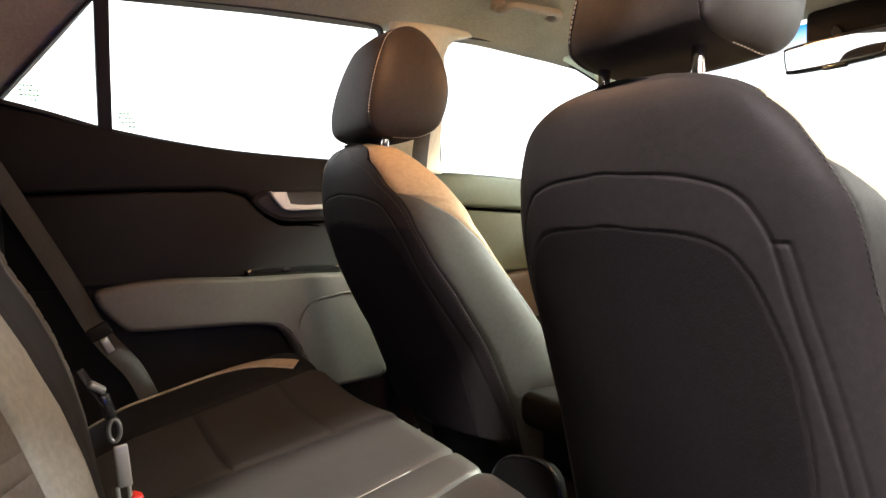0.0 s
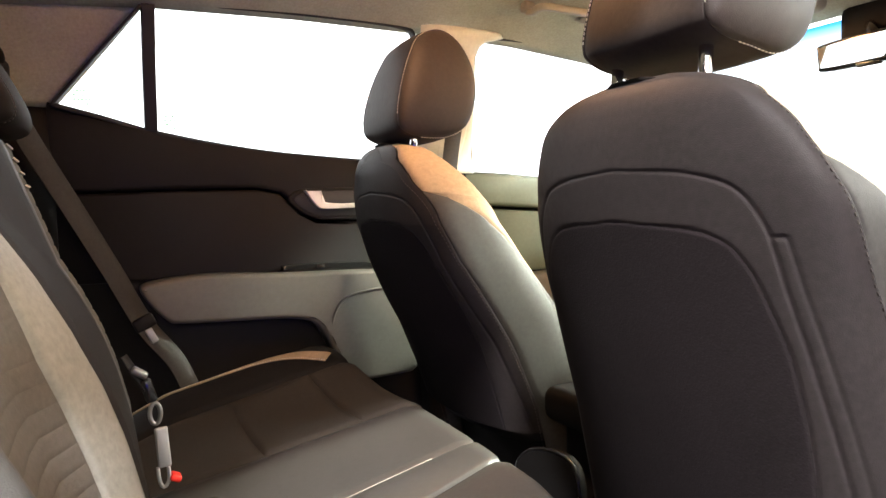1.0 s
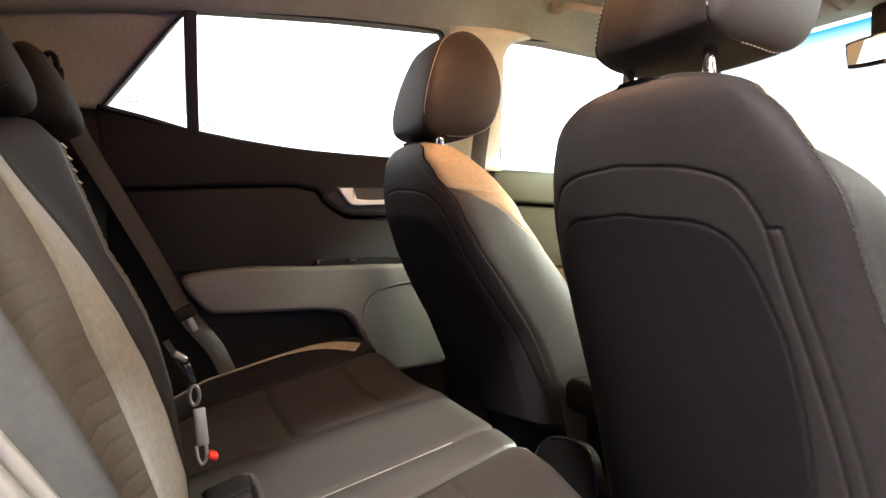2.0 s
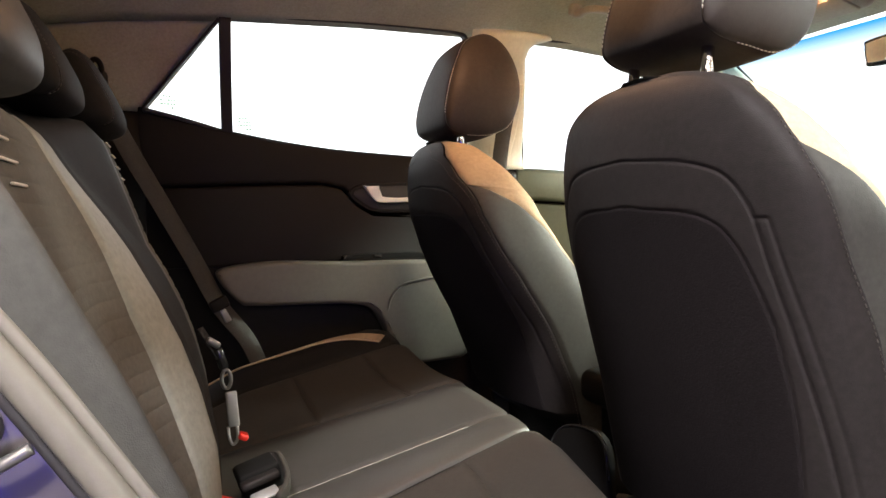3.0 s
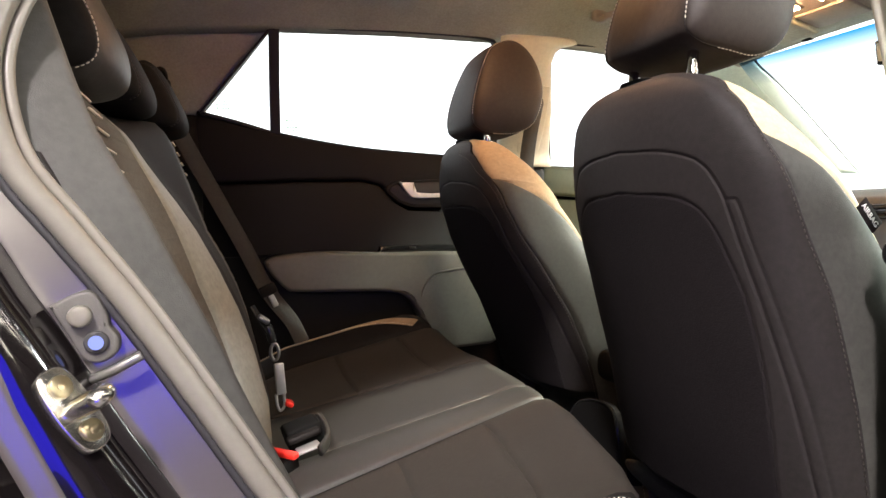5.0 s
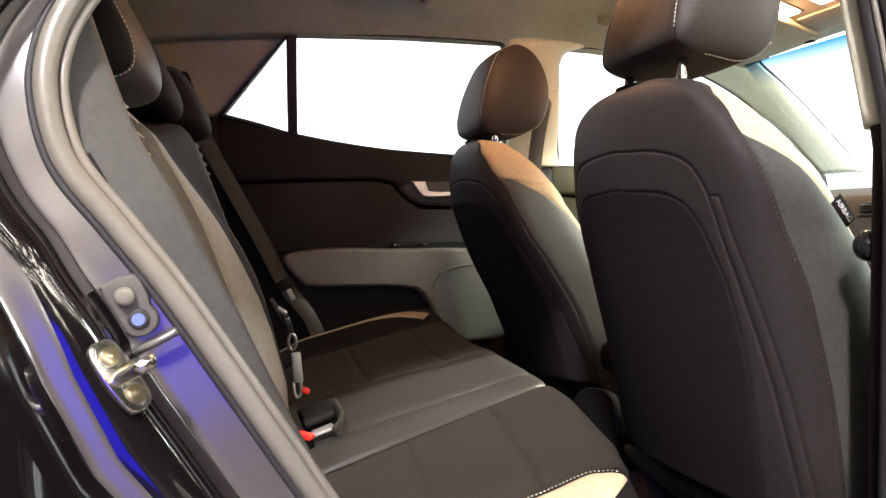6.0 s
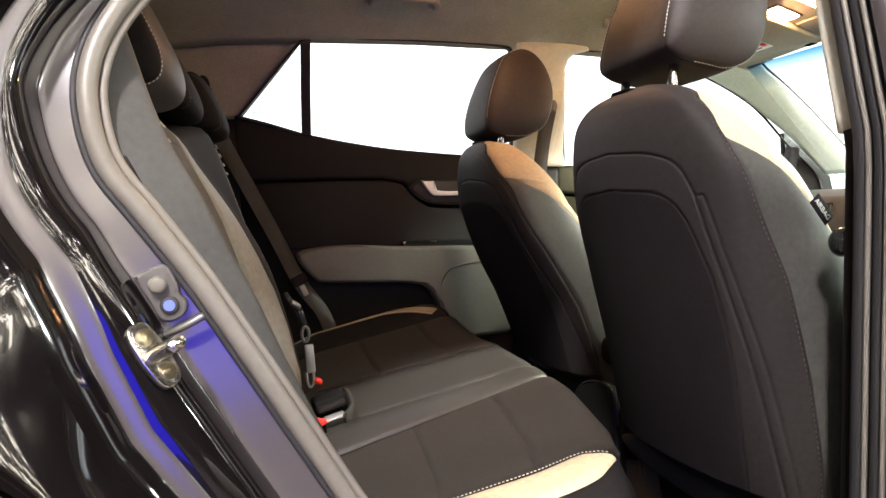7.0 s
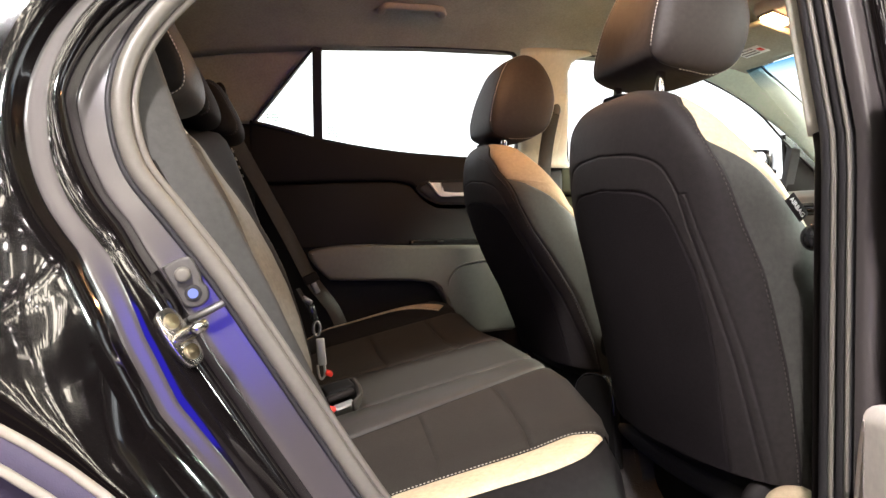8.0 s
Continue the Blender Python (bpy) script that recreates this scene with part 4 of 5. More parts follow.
def windscreen():
    def f(u, v):
        y = -0.62 + 1.24 * u
        k = (y / 0.62) ** 2
        return Vector((0.985 + 0.60 * v - 0.05 * k, y * (0.80 + 0.22 * v), 1.405 - 0.43 * v - 0.012 * k))
    ob = part("windscreen", sheet(f, 20, 12, 0.005), GLASS, smooth=False)
    ob.visible_shadow = False
    tagged(ob, "raked clear windscreen glass", "windscreen", kind="structure")
    # blue shade band along its top edge
    ob = part("shade_band", sheet(lambda u, v: f(u, 0.16 * v) - Vector((0.010, 0, 0.006)), 20, 8), SHADE)
    ob.visible_shadow = False
    tagged(ob, "blue tinted shade band of the windscreen", "window tint", kind="structure")
    # dashboard
    d = thing("dashboard", "dark grey dashboard with air vents", "dashboard")

    def g(u, v):
        y = -0.66 + 1.32 * u
        prof = [(0.62, 0.45), (0.66, 0.70), (0.70, 0.90), (0.73, 0.955), (0.79, 0.978), (0.95, 0.985), (1.2, 0.985), (1.62, 0.965)]
        i = min(int(v * 7), 6)
        k = v * 7 - i
        x = prof[i][0] + (prof[i + 1][0] - prof[i][0]) * k
        z = prof[i][1] + (prof[i + 1][1] - prof[i][1]) * k
        return Vector((x + 0.12 * (1 - (y / 0.66) ** 2) * -0.2 + 0.10, y, z))
    part("dash_top", sheet(g, 20, 28, 0.02), DASH, d)
    for y in (0.50, 0.10, -0.10, -0.50):
        v = part("air_vent", box(bmesh.new(), (0.80, y, 0.915), (0.03, 0.13, 0.055), 0.008), GLOSS_BLACK, d)
        for k in range(4):
            part("vent_slat", box(bmesh.new(), (0.783, y, 0.898 + 0.012 * k), (0.012, 0.12, 0.003), 0.001, 1), DARK_PLASTIC, v)
    # rear-view mirror
    m = thing("rear_view_mirror", "black framed rear view mirror under the windscreen top", "mirror")
    turn = Euler((0, radians(-4.3), radians(-5))).to_matrix().to_4x4()
    at = Matrix.Translation((0.871, -0.118, 1.298)) @ turn
    shape = smooth_outline([(-0.118, -0.022), (-0.105, -0.031), (0.0, -0.034), (0.105, -0.031), (0.118, -0.020), (0.120, 0.018), (0.108, 0.030), (0.0, 0.033), (-0.108, 0.030), (-0.120, 0.018)], 4)
    part("housing", slab(shape, lambda u, v, w: at @ Vector((0.02 - w, u, v)), 0.035, 0.010, 4), GLOSS_BLACK, m)
    inner = [(a * 0.915, b * 0.76) for a, b in shape]
    part("mirror_face", slab(inner, lambda u, v, w: at @ Vector((-0.0145 - w, u, v)), 0.003, 0.001, 1), MIRROR, m, "mirror glass", smooth=False)
    part("stalk", tube([Vector((0.875, -0.125, 1.31)), Vector((0.93, -0.08, 1.36)), Vector((0.99, -0.06, 1.398))], 0.012), GLOSS_BLACK, m)
    part("button_bar", box(bmesh.new(), at @ Vector((-0.012, 0.0, -0.033)), (0.012, 0.05, 0.010), 0.003), GLOSS_BLACK, m)
    # sensor shroud behind the mirror
    tagged(part("sensor_cover", box(bmesh.new(), (0.985, -0.12, 1.368), (0.12, 0.22, 0.095), 0.02), CONSOLE_BLACK), "black sensor cover at the windscreen top", "sensor cover")
    # far door mirror outside
    w = thing("door_mirror", "door mirror outside the far front window", "mirror")
    s2 = smooth_outline([(-0.07, -0.07), (0.06, -0.075), (0.085, -0.02), (0.085, 0.055), (0.05, 0.075), (-0.06, 0.07), (-0.085, 0.03)], 5)
    m2 = Matrix.Translation((1.30, 0.93, 1.10)) @ Euler((0, 0, radians(-62))).to_matrix().to_4x4()
    part("housing", slab(s2, lambda u, v, q: m2 @ Vector((u, 0.06 - q, v)), 0.08, 0.03, 4), BLACK_PAINT, w)
    part("mirror_face", slab([(a * 0.88, b * 0.85) for a, b in s2], lambda u, v, q: m2 @ Vector((u, -0.021 - q, v)), 0.003, 0.001, 1), MIRROR, w, "mirror glass", smooth=False)
    part("mirror_arm", box(bmesh.new(), (1.36, 0.83, 1.03), (0.08, 0.16, 0.04), 0.012), BLACK_PAINT, w)


SHADE = material("blue_shade_band", (0.10, 0.45, 0.95), 0.0)
shade_co = node(SHADE, "ShaderNodeTexCoord")
shade_xyz = node(SHADE, "ShaderNodeSeparateXYZ")
wire(SHADE, shade_co, "Object", shade_xyz, 0)
shade_map = node(SHADE, "ShaderNodeMapRange", **{"From Min": 1.325, "From Max": 1.395})
wire(SHADE, shade_xyz, "Z", shade_map, 0)
shade_mix = node(SHADE, "ShaderNodeMixRGB", Color1=(1, 1, 1, 1), Color2=(0.03, 0.21, 0.42, 1))
wire(SHADE, shade_map, 0, shade_mix, 0)
shade_clear = node(SHADE, "ShaderNodeBsdfTransparent")
wire(SHADE, shade_mix, 0, shade_clear, 0)
wire(SHADE, shade_clear, 0, SHADE.node_tree.nodes["Material Output"], "Surface")
CONSOLE_BLACK = plastic("matt_console_plastic", (0.0055, 0.0052, 0.005), 0.85, spec=0.1)
DASH = plastic("dash_plastic", (0.036, 0.040, 0.043), 0.6)
windscreen()


def roof_fittings():
    def grab(name, x0, x1, y, z, label):
        t = thing(name, label, "grab handle", "grab handles")
        w = x1 - x0
        path = curve_points([(x0, y + 0.006, z + 0.006), (x0, y - 0.016, z - 0.002), (x0 + 0.006, y - 0.036, z + 0.003), (x0 + 0.026, y - 0.046, z + 0.005), ((x0 + x1) / 2, y - 0.048, z + 0.004), (x1 - 0.026, y - 0.046, z + 0.005), (x1 - 0.006, y - 0.036, z + 0.003), (x1, y - 0.016, z - 0.002), (x1, y + 0.006, z + 0.006)], 6)
        part("grip", sweep(path, rounded(0.009, 0.009, 0.006), (0, 0, 1)), HANDLE, t)
        for x in (x0, x1):
            part("mount", box(bmesh.new(), (x, y + 0.004, z + 0.016), (0.036, 0.024, 0.034), 0.008), HANDLE, t)
        return t
    grab("grab_handle", -0.298, -0.122, 0.462, 1.490, "grey-beige folding grab handle under the headliner")
    grab("grab_handle", 0.405, 0.575, 0.452, 1.466, "grey-beige grab handle above the front window")
    t = thing("sun_visor", "grey fabric sun visor folded up with printed label", "sun visor", "sun visors")
    tilt = Euler((0, radians(14), 0)).to_matrix().to_4x4()
    m = Matrix.Translation((0.80, 0.34, 1.420)) @ tilt
    part("visor_panel", box(bmesh.new(), (0, 0, 0), (0.19, 0.34, 0.02), 0.009, 3), HEADLINER, t)
    part("warning_label", box(bmesh.new(), (0.02, 0.0, -0.0115), (0.05, 0.10, 0.001)), WHITE_INK, t, "white printed warning label")
    for k in range(3):
        part("print_bar", box(bmesh.new(), (0.005 + 0.014 * k, 0.01, -0.0128), (0.004, 0.06, 0.0008)), DARK_THREAD, t)
    part("print_mark", box(bmesh.new(), (0.02, -0.038, -0.0128), (0.02, 0.018, 0.0008)), RED, t)
    t.matrix_basis = m
    u = copy_thing(t, Matrix.Translation((0.80, -0.34, 1.420)) @ tilt)
    tagged(u, "grey fabric sun visor folded up above the windscreen")
    # overhead console with the lit reading lamp
    t = thing("overhead_console", "grey plastic roof console with lit warm reading lamps", "roof console")
    tilt = Euler((0, radians(15), 0)).to_matrix().to_4x4()
    part("console_body", box(bmesh.new(), (0, 0, 0), (0.22, 0.20, 0.05), 0.02, 4), HANDLE, t)
    for y in (0.055, -0.055):
        l = part("reading_lamp", box(bmesh.new(), (-0.055, y, -0.024), (0.085, 0.062, 0.008), 0.003), BEIGE_PLASTIC, t)
        part("lamp_lens", box(bmesh.new(), (-0.055, y, -0.0285), (0.07, 0.048, 0.005), 0.002), DOME_GLOW, l, "glowing warm lamp lens")
    part("console_lid", box(bmesh.new(), (0.05, 0, -0.027), (0.08, 0.15, 0.008), 0.003), HANDLE, t)
    t.matrix_basis = Matrix.Translation((0.795, 0.09, 1.452)) @ tilt
    # lit roof lamp between the rows
    t = thing("roof_lamp", "lit warm roof lamp in the headliner centre", "lamp")
    part("lamp_base", box(bmesh.new(), (-0.12, 0, 1.552), (0.11, 0.17, 0.02), 0.008, 3), HANDLE, t)
    part("lamp_lens", box(bmesh.new(), (-0.12, 0, 1.538), (0.07, 0.12, 0.018), 0.006, 3), ROOF_LAMP, t, "glowing warm lens")
    for y in (0.27,):
        t = thing("visor_clip", "small dark visor clip near the windscreen", "clip")
        part("clip_body", box(bmesh.new(), (0.955, y, 1.408), (0.02, 0.035, 0.016), 0.006), DARK_PLASTIC, t)


ROOF_LAMP = glow("roof_lamp_glow", (1.0, 0.52, 0.25), 108.0)
HANDLE = plastic("grey_beige_plastic", (0.33, 0.29, 0.25), 0.5)
roof_fittings()


# ---- near side of the body ----
OPENING = [(0.10, 1.44), (-0.15, 1.435), (-0.40, 1.40), (-0.56, 1.33), (-0.655, 1.245), (-0.716, 1.178), (-0.748, 1.130), (-0.765, 1.084), (-0.768, 1.035), (-0.753, 0.975), (-0.715, 0.920), (-0.671, 0.857), (-0.618, 0.770), (-0.565, 0.681), (-0.507, 0.586), (-0.45, 0.505), (-0.36, 0.435), (-0.22, 0.405), (0.10, 0.40)]


# how far the frame's shelf, wall and outer band reach from the opening, by height
SHELF_EDGE = [(0.70, 0.049), (0.80, 0.048), (0.85, 0.045), (0.905, 0.039), (0.94, 0.033), (0.98, 0.032), (1.03, 0.034), (1.05, 0.036), (1.11, 0.024), (1.16, 0.016)]
WALL_EDGE = [(0.70, 0.090), (0.78, 0.096), (0.85, 0.084), (0.92, 0.062), (1.00, 0.056), (1.06, 0.049), (1.14, 0.036)]
BAND_EDGE = [(0.70, 0.108), (0.78, 0.115), (0.857, 0.103), (0.94, 0.079), (1.03, 0.071), (1.06, 0.064), (1.14, 0.046)]


def near_body():
    path = curve_points([(x, 0, z) for x, z in OPENING], 8)

    def ring(k):
        p = path[k]
        t = (path[min(k + 1, len(path) - 1)] - path[max(k - 1, 0)]).normalized()
        return p, Vector((t.z, 0, -t.x))          # points away from the opening
    def at(k, off, y):
        p, n = ring(k)
        if off > 0.012:
            steps = [(0.012, 0.012)] + [(nominal, lerp_table(tab, p.z, 1)) for nominal, tab in ((0.045, SHELF_EDGE), (0.090, WALL_EDGE), (0.135, BAND_EDGE))]
            off = lerp_table(steps, off, 1) + max(0.0, off - 0.135)
        q = p + n * off
        return Vector((q.x, y + near_y(q.z, q.x), q.z))
    n = len(path) - 1
    body = thing("car_body", "glossy black car body flank round the open door", "car body")
    # painted door frame, shelf by shelf
    shelf = [(-0.012, -0.597), (0.0, -0.599), (0.020, -0.600), (0.036, -0.601), (0.042, -0.602), (0.045, -0.604)]
    wall = [(0.045, -0.604), (0.047, -0.612), (0.052, -0.628), (0.062, -0.641), (0.078, -0.648), (0.090, -0.650)]
    band = [(0.090, -0.650), (0.096, -0.652), (0.126, -0.654), (0.135, -0.657)]
    ridge = [(0.135, -0.657), (0.138, -0.663), (0.142, -0.671), (0.148, -0.679), (0.156, -0.686)]

    def surf(prof):
        prof = curve_points([(a, b, 0) for a, b in prof], 4)

        def f(u, v):
            i = int(round(v * (len(prof) - 1)))
            return at(int(round(u * n)), prof[i].x, prof[i].y)
        return sheet(f, n, len(prof) - 1)
    # shelf and band carry the reflection as a paler base colour
    part("door_frame_shelf", surf(shelf), JAMB_SHEEN, body, "black painted door frame, lilac-grey hall reflection put into its colour")
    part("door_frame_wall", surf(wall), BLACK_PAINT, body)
    part("door_frame_band", surf(band), JAMB_SHEEN, body)
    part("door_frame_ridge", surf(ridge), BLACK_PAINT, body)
    # outer panel, cut by the wheel arch
    cx, cz, R = -1.111, 0.346, 0.495

    def reach(k):
        """How far the panel runs out from the frame before the wheel arch cuts it."""
        p, w = ring(k)
        q = p + w * lerp_table(BAND_EDGE, p.z, 1)
        ox, oz = q.x - cx, q.z - cz
        m, c = ox * w.x + oz * w.z, ox * ox + oz * oz - R * R
        if m < 0 and m * m > c:
            return max(0.03, min(0.8, -m - math.sqrt(m * m - c) - 0.008))
        return 0.8

    def flank(u, v):
        k = int(round(u * (n - 14)))
        far = reach(k)
        d = far * v ** 1.4
        t = min(1.0, d / min(far, 0.26))
        p = at(k, 0.156 + d, -0.686 - 0.042 * (2 * t - t * t))
        p.y += 0.24 * (p.z - 0.80) ** 2 * min(1.0, d / 0.12)       # the panel bulges out at mid height
        return p
    part("quarter_panel", sheet(flank, n - 14, 40), BLACK_PAINT, body)
    # wheel arch cladding and the dark wheel house behind it
    arc = [radians(a) for a in range(-4, 140, 4)]
    g = bmesh.new()
    prof = [(0.012, -0.789), (0.004, -0.795), (-0.012, -0.795), (-0.020, -0.791), (-0.024, -0.777), (-0.060, -0.775), (-0.070, -0.771), (-0.075, -0.73)]
    loft(g, [[Vector((cx + (R + o) * math.cos(a), y, cz + (R + o) * math.sin(a))) for o, y in prof] for a in arc], False, False)
    part("arch_cladding", fix(g), CLADDING, body, "grey plastic wheel arch cladding, blue reflection put into its colour")
    for o0, y0 in ((0.011, -0.792), (-0.013, -0.797)):
        g = bmesh.new()
        loft(g, [[Vector((cx + (R + o) * math.cos(a), y, cz + (R + o) * math.sin(a))) for o, y in [(o0 + 0.0042 * math.cos(b), y0 + 0.0042 * math.sin(b)) for b in [2 * math.pi * i / 10 for i in range(10)]]] for a in arc])
        part("arch_lip", fix(g), LIP, body, "pale edge bead of the wheel arch cladding")
    g = bmesh.new()
    loft(g, [[Vector((cx + (R - 0.07) * math.cos(a), y, cz + (R - 0.07) * math.sin(a))) for y in (-0.73, -0.45)] for a in arc], False, False)
    part("wheel_house", fix(g), CARPET, body)
    # grey door seal round the opening
    seal = [at(k, -0.006, -0.602) for k in range(n + 1)]
    part("door_seal", sweep(seal, circle(0.0098, 14), (0, 1, 0)), GREY_SEAL, body, "grey flocked rubber door seal")
    part("seal_lip", sweep([at(k, -0.018, -0.594) for k in range(n + 1)], circle(0.0048, 8), (0, 1, 0)), GREY_SEAL, body)
    part("seal_lip", sweep([at(k, 0.0062, -0.602) for k in range(n + 1)], circle(0.0036, 8), (0, 1, 0)), SEAL_RUBBER, body)
    ks = [k for k in range(n + 1) if 0.86 < path[k].z < 1.09 and path[k].x < -0.5]

    def lining(u, v):
        k = ks[int(round(u * (len(ks) - 1)))]
        w = math.sin(math.pi * min(1.0, max(0.0, u))) ** 0.5
        return at(k, -0.010 - 0.010 * v * w, -0.590 + 0.010 * v * w)
    lin = tagged(part("quarter_lining", sheet(lining, len(ks) - 1, 6), BEIGE_PLASTIC), "beige plastic lining inside the door opening", "trim panel", kind="structure")
    part("lining_slot", box(bmesh.new(), (-0.722, -0.583, 0.965), (0.005, 0.006, 0.050), 0.002, 1, Euler((0, radians(-27), 0)).to_quaternion()), DARK_PLASTIC, lin)
    return body, path, at


CREAM_TRIM = plastic("cream_trim_plastic", (0.72, 0.67, 0.60), 0.5)
LIP = plastic("pale_lip_plastic", (0.40, 0.36, 0.29), 0.4)
# grey plastic, its purple tint stands in for reflected blue
CLADDING = plastic("blue_tinted_cladding", (0.085, 0.072, 0.11), 0.5)
car_body, opening_path, jamb_at = near_body()


def door_hardware():
    # striker on the frame wall
    st = thing("door_striker", "plated steel door striker bolted to the door frame", "door striker")
    ax = Vector((0.50, 0, -0.866))                 # along the frame
    nn = Vector((0.66, -0.63, 0.40)).normalized()   # away from the wall
    bb = nn.cross(ax).normalized()
    c = Vector((-0.707, -0.638, 0.796))
    to = lambda o: (lambda u, v, w: o + ax * u + bb * v + nn * w)
    plate = [(a * 0.86, b * 0.92) for a, b in smooth_outline([(-0.040, 0.0), (-0.034, 0.013), (-0.012, 0.017), (0.012, 0.017), (0.034, 0.013), (0.040, 0.0), (0.034, -0.013), (0.012, -0.017), (-0.012, -0.017), (-0.034, -0.013)], 4)]
    part("base_plate", slab(plate, to(c), 0.007, 0.002, 2), STEEL, st)
    for k in (-0.019, 0.019):
        bolt = [(0.0085 * math.cos(a), 0.0085 * math.sin(a)) for a in [math.pi * 2 * i / 14 for i in range(14)]]
        b = part("bolt", slab(bolt, to(c + ax * k + nn * 0.007), 0.003, 0.001, 2), BRASSY, st, "yellowish plated bolt head")
        part("bolt_socket", slab([(x * 0.45, y * 0.45) for x, y in bolt], to(c + ax * k + nn * 0.0101), 0.0008, 0.0002, 1), BRASSY, b)
    loop = [c + bb * 0.005 + nn * 0.004, c + bb * 0.005 + nn * 0.032, c + bb * 0.004 + nn * 0.037, c + nn * 0.039, c - bb * 0.004 + nn * 0.037, c - bb * 0.005 + nn * 0.032, c - bb * 0.005 + nn * 0.004]
    part("striker_loop", tube(curve_points(loop, 4), 0.0072, 10, (0.3, 0.2, 0.9)), STEEL, st)
    rod = curve_points([(-0.697, -0.609, 0.812), (-0.688, -0.615, 0.816), (-0.675, -0.617, 0.822), (-0.661, -0.616, 0.829)], 4)
    part("latch_spring", tube(rod, 0.0038, 8, (0.3, 0.2, 0.9)), STEEL_DARK, st, "dark steel spring rod")
    # grommet plate with rubber bumper and blue lamp switch
    sw = thing("door_switch", "dark plastic door frame plug with rubber bumper and blue-lit switch", "door switch")
    o = Vector((-0.697, -0.6045, 0.8495))
    u3 = Vector((0.44, 0, -0.90)).normalized()
    v3 = Vector((u3.z, 0, -u3.x)) * -1
    put = lambda d: (lambda u, v, w: o + u3 * u + v3 * v + Vector((0, -1, 0)) * (w + d if w + d > 0.0005 else -0.012))
    part("base_plate", slab(smooth_outline([(-0.030, -0.013), (-0.027, 0.014), (-0.005, 0.0155), (0.004, 0.013), (0.014, 0.0145), (0.024, 0.009), (0.026, -0.004), (0.018, -0.014), (-0.004, -0.015), (-0.026, -0.0155)], 4), put(0), 0.007, 0.003, 3), PLUG_PLASTIC, sw)
    for k, r, h, mt, nm in ((-0.013, 0.0085, 0.010, GREY_SEAL, "bumper"), (0.010, 0.0090, 0.004, SEAL_RUBBER, "switch_ring"), (0.010, 0.0056, 0.0065, SWITCH, "switch_lens")):
        ring = [(k + r * math.cos(a), r * math.sin(a)) for a in [math.pi * 2 * i / 20 for i in range(20)]]
        part(nm, slab(ring, put(0.006), h, min(r, h) * 0.5, 3), mt, sw)


PLUG_PLASTIC = plastic("plug_plastic", (0.085, 0.078, 0.07), 0.5)
STEEL = material("zinc_steel", (0.78, 0.75, 0.68), 0.22, 1.0)
BRASSY = material("yellow_zinc", (0.70, 0.60, 0.38), 0.28, 1.0)
SWITCH = glow("blue_switch_lens", (0.35, 0.42, 1.0), 1.1)
door_hardware()


def near_pillar():
    b = thing("middle_pillar", "middle door pillar with cream upper and dark lower trim", "pillar trim", kind="structure")
    lean = lambda z: 0.22 * max(0.0, z - 1.00)

    def column(name, x, y, profile, z0, z1, mat, label=""):
        pts = [Vector((x, y + lean(z), z)) for z in [z0 + (z1 - z0) * k / 24 for k in range(25)]]
        return part(name, sweep(pts, profile, (0, 1, 0)), mat, b, label)
    column("upper_trim", 0.108, -0.676, rounded(0.043, 0.015, 0.010), 1.018, 1.44, PILLAR_PLASTIC, "cream plastic upper trim")
    column("lower_trim", 0.109, -0.680, rounded(0.042, 0.012, 0.008), 0.42, 1.018, DARK_PLASTIC)
    column("pillar_core", 0.135, -0.715, rounded(0.065, 0.040, 0.01), 0.40, 1.45, SEAL_RUBBER)
    column("pillar_seal", 0.064, -0.703, circle(0.0120, 12), 0.40, 1.45, SEAL_RUBBER)
    column("pillar_seal", 0.066, -0.725, circle(0.0105, 12), 0.40, 1.45, SEAL_RUBBER)
    column("seal_bead", 0.055, -0.7145, circle(0.0032, 8), 0.40, 1.45, GREY_SEAL)
    column("seal_bead", 0.056, -0.7365, circle(0.0028, 8), 0.40, 1.45, GREY_SEAL)
    # paler strip: reflected light put into the colour of the black paint
    column("painted_strip", 0.095, -0.752, rounded(0.038, 0.013, 0.010), 0.40, 1.45, JAMB_SHEEN)
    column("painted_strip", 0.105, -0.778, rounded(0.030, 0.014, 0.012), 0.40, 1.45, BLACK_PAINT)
    # belt height knob
    g = bmesh.new()
    bmesh.ops.create_uvsphere(g, u_segments=20, v_segments=12, radius=0.018, matrix=Matrix.LocRotScale((0.084, -0.655, 0.883), None, (0.9, 0.9, 1.0)))
    part("belt_button", g, GLOSS_BLACK, b, "black round belt stop button")
    # sill under the opening
    tagged(part("door_sill", box(bmesh.new(), (-0.12, -0.66, 0.36), (0.75, 0.14, 0.10), 0.02), BLACK_PAINT), "black painted door sill", "door sill", kind="structure")


near_pillar()


def near_front_door():
    d = thing("door_3", "glossy black closed front door behind the pillar", "car door", kind="structure")
    part("door_skin", sheet(lambda u, v: Vector((0.20 + 1.15 * u, -0.80 - 0.03 * math.sin(math.pi * v) + 0.3 * max(0, 0.35 + 0.75 * v - 1.02), 0.35 + 0.75 * v)), 12, 20, 0.05), BLACK_PAINT, d)
    part("door_trim", sheet(lambda u, v: Vector((0.20 + 1.15 * u, -0.715, 0.38 + 0.68 * v)), 6, 6, 0.03), DARK_PLASTIC, d)


near_front_door()


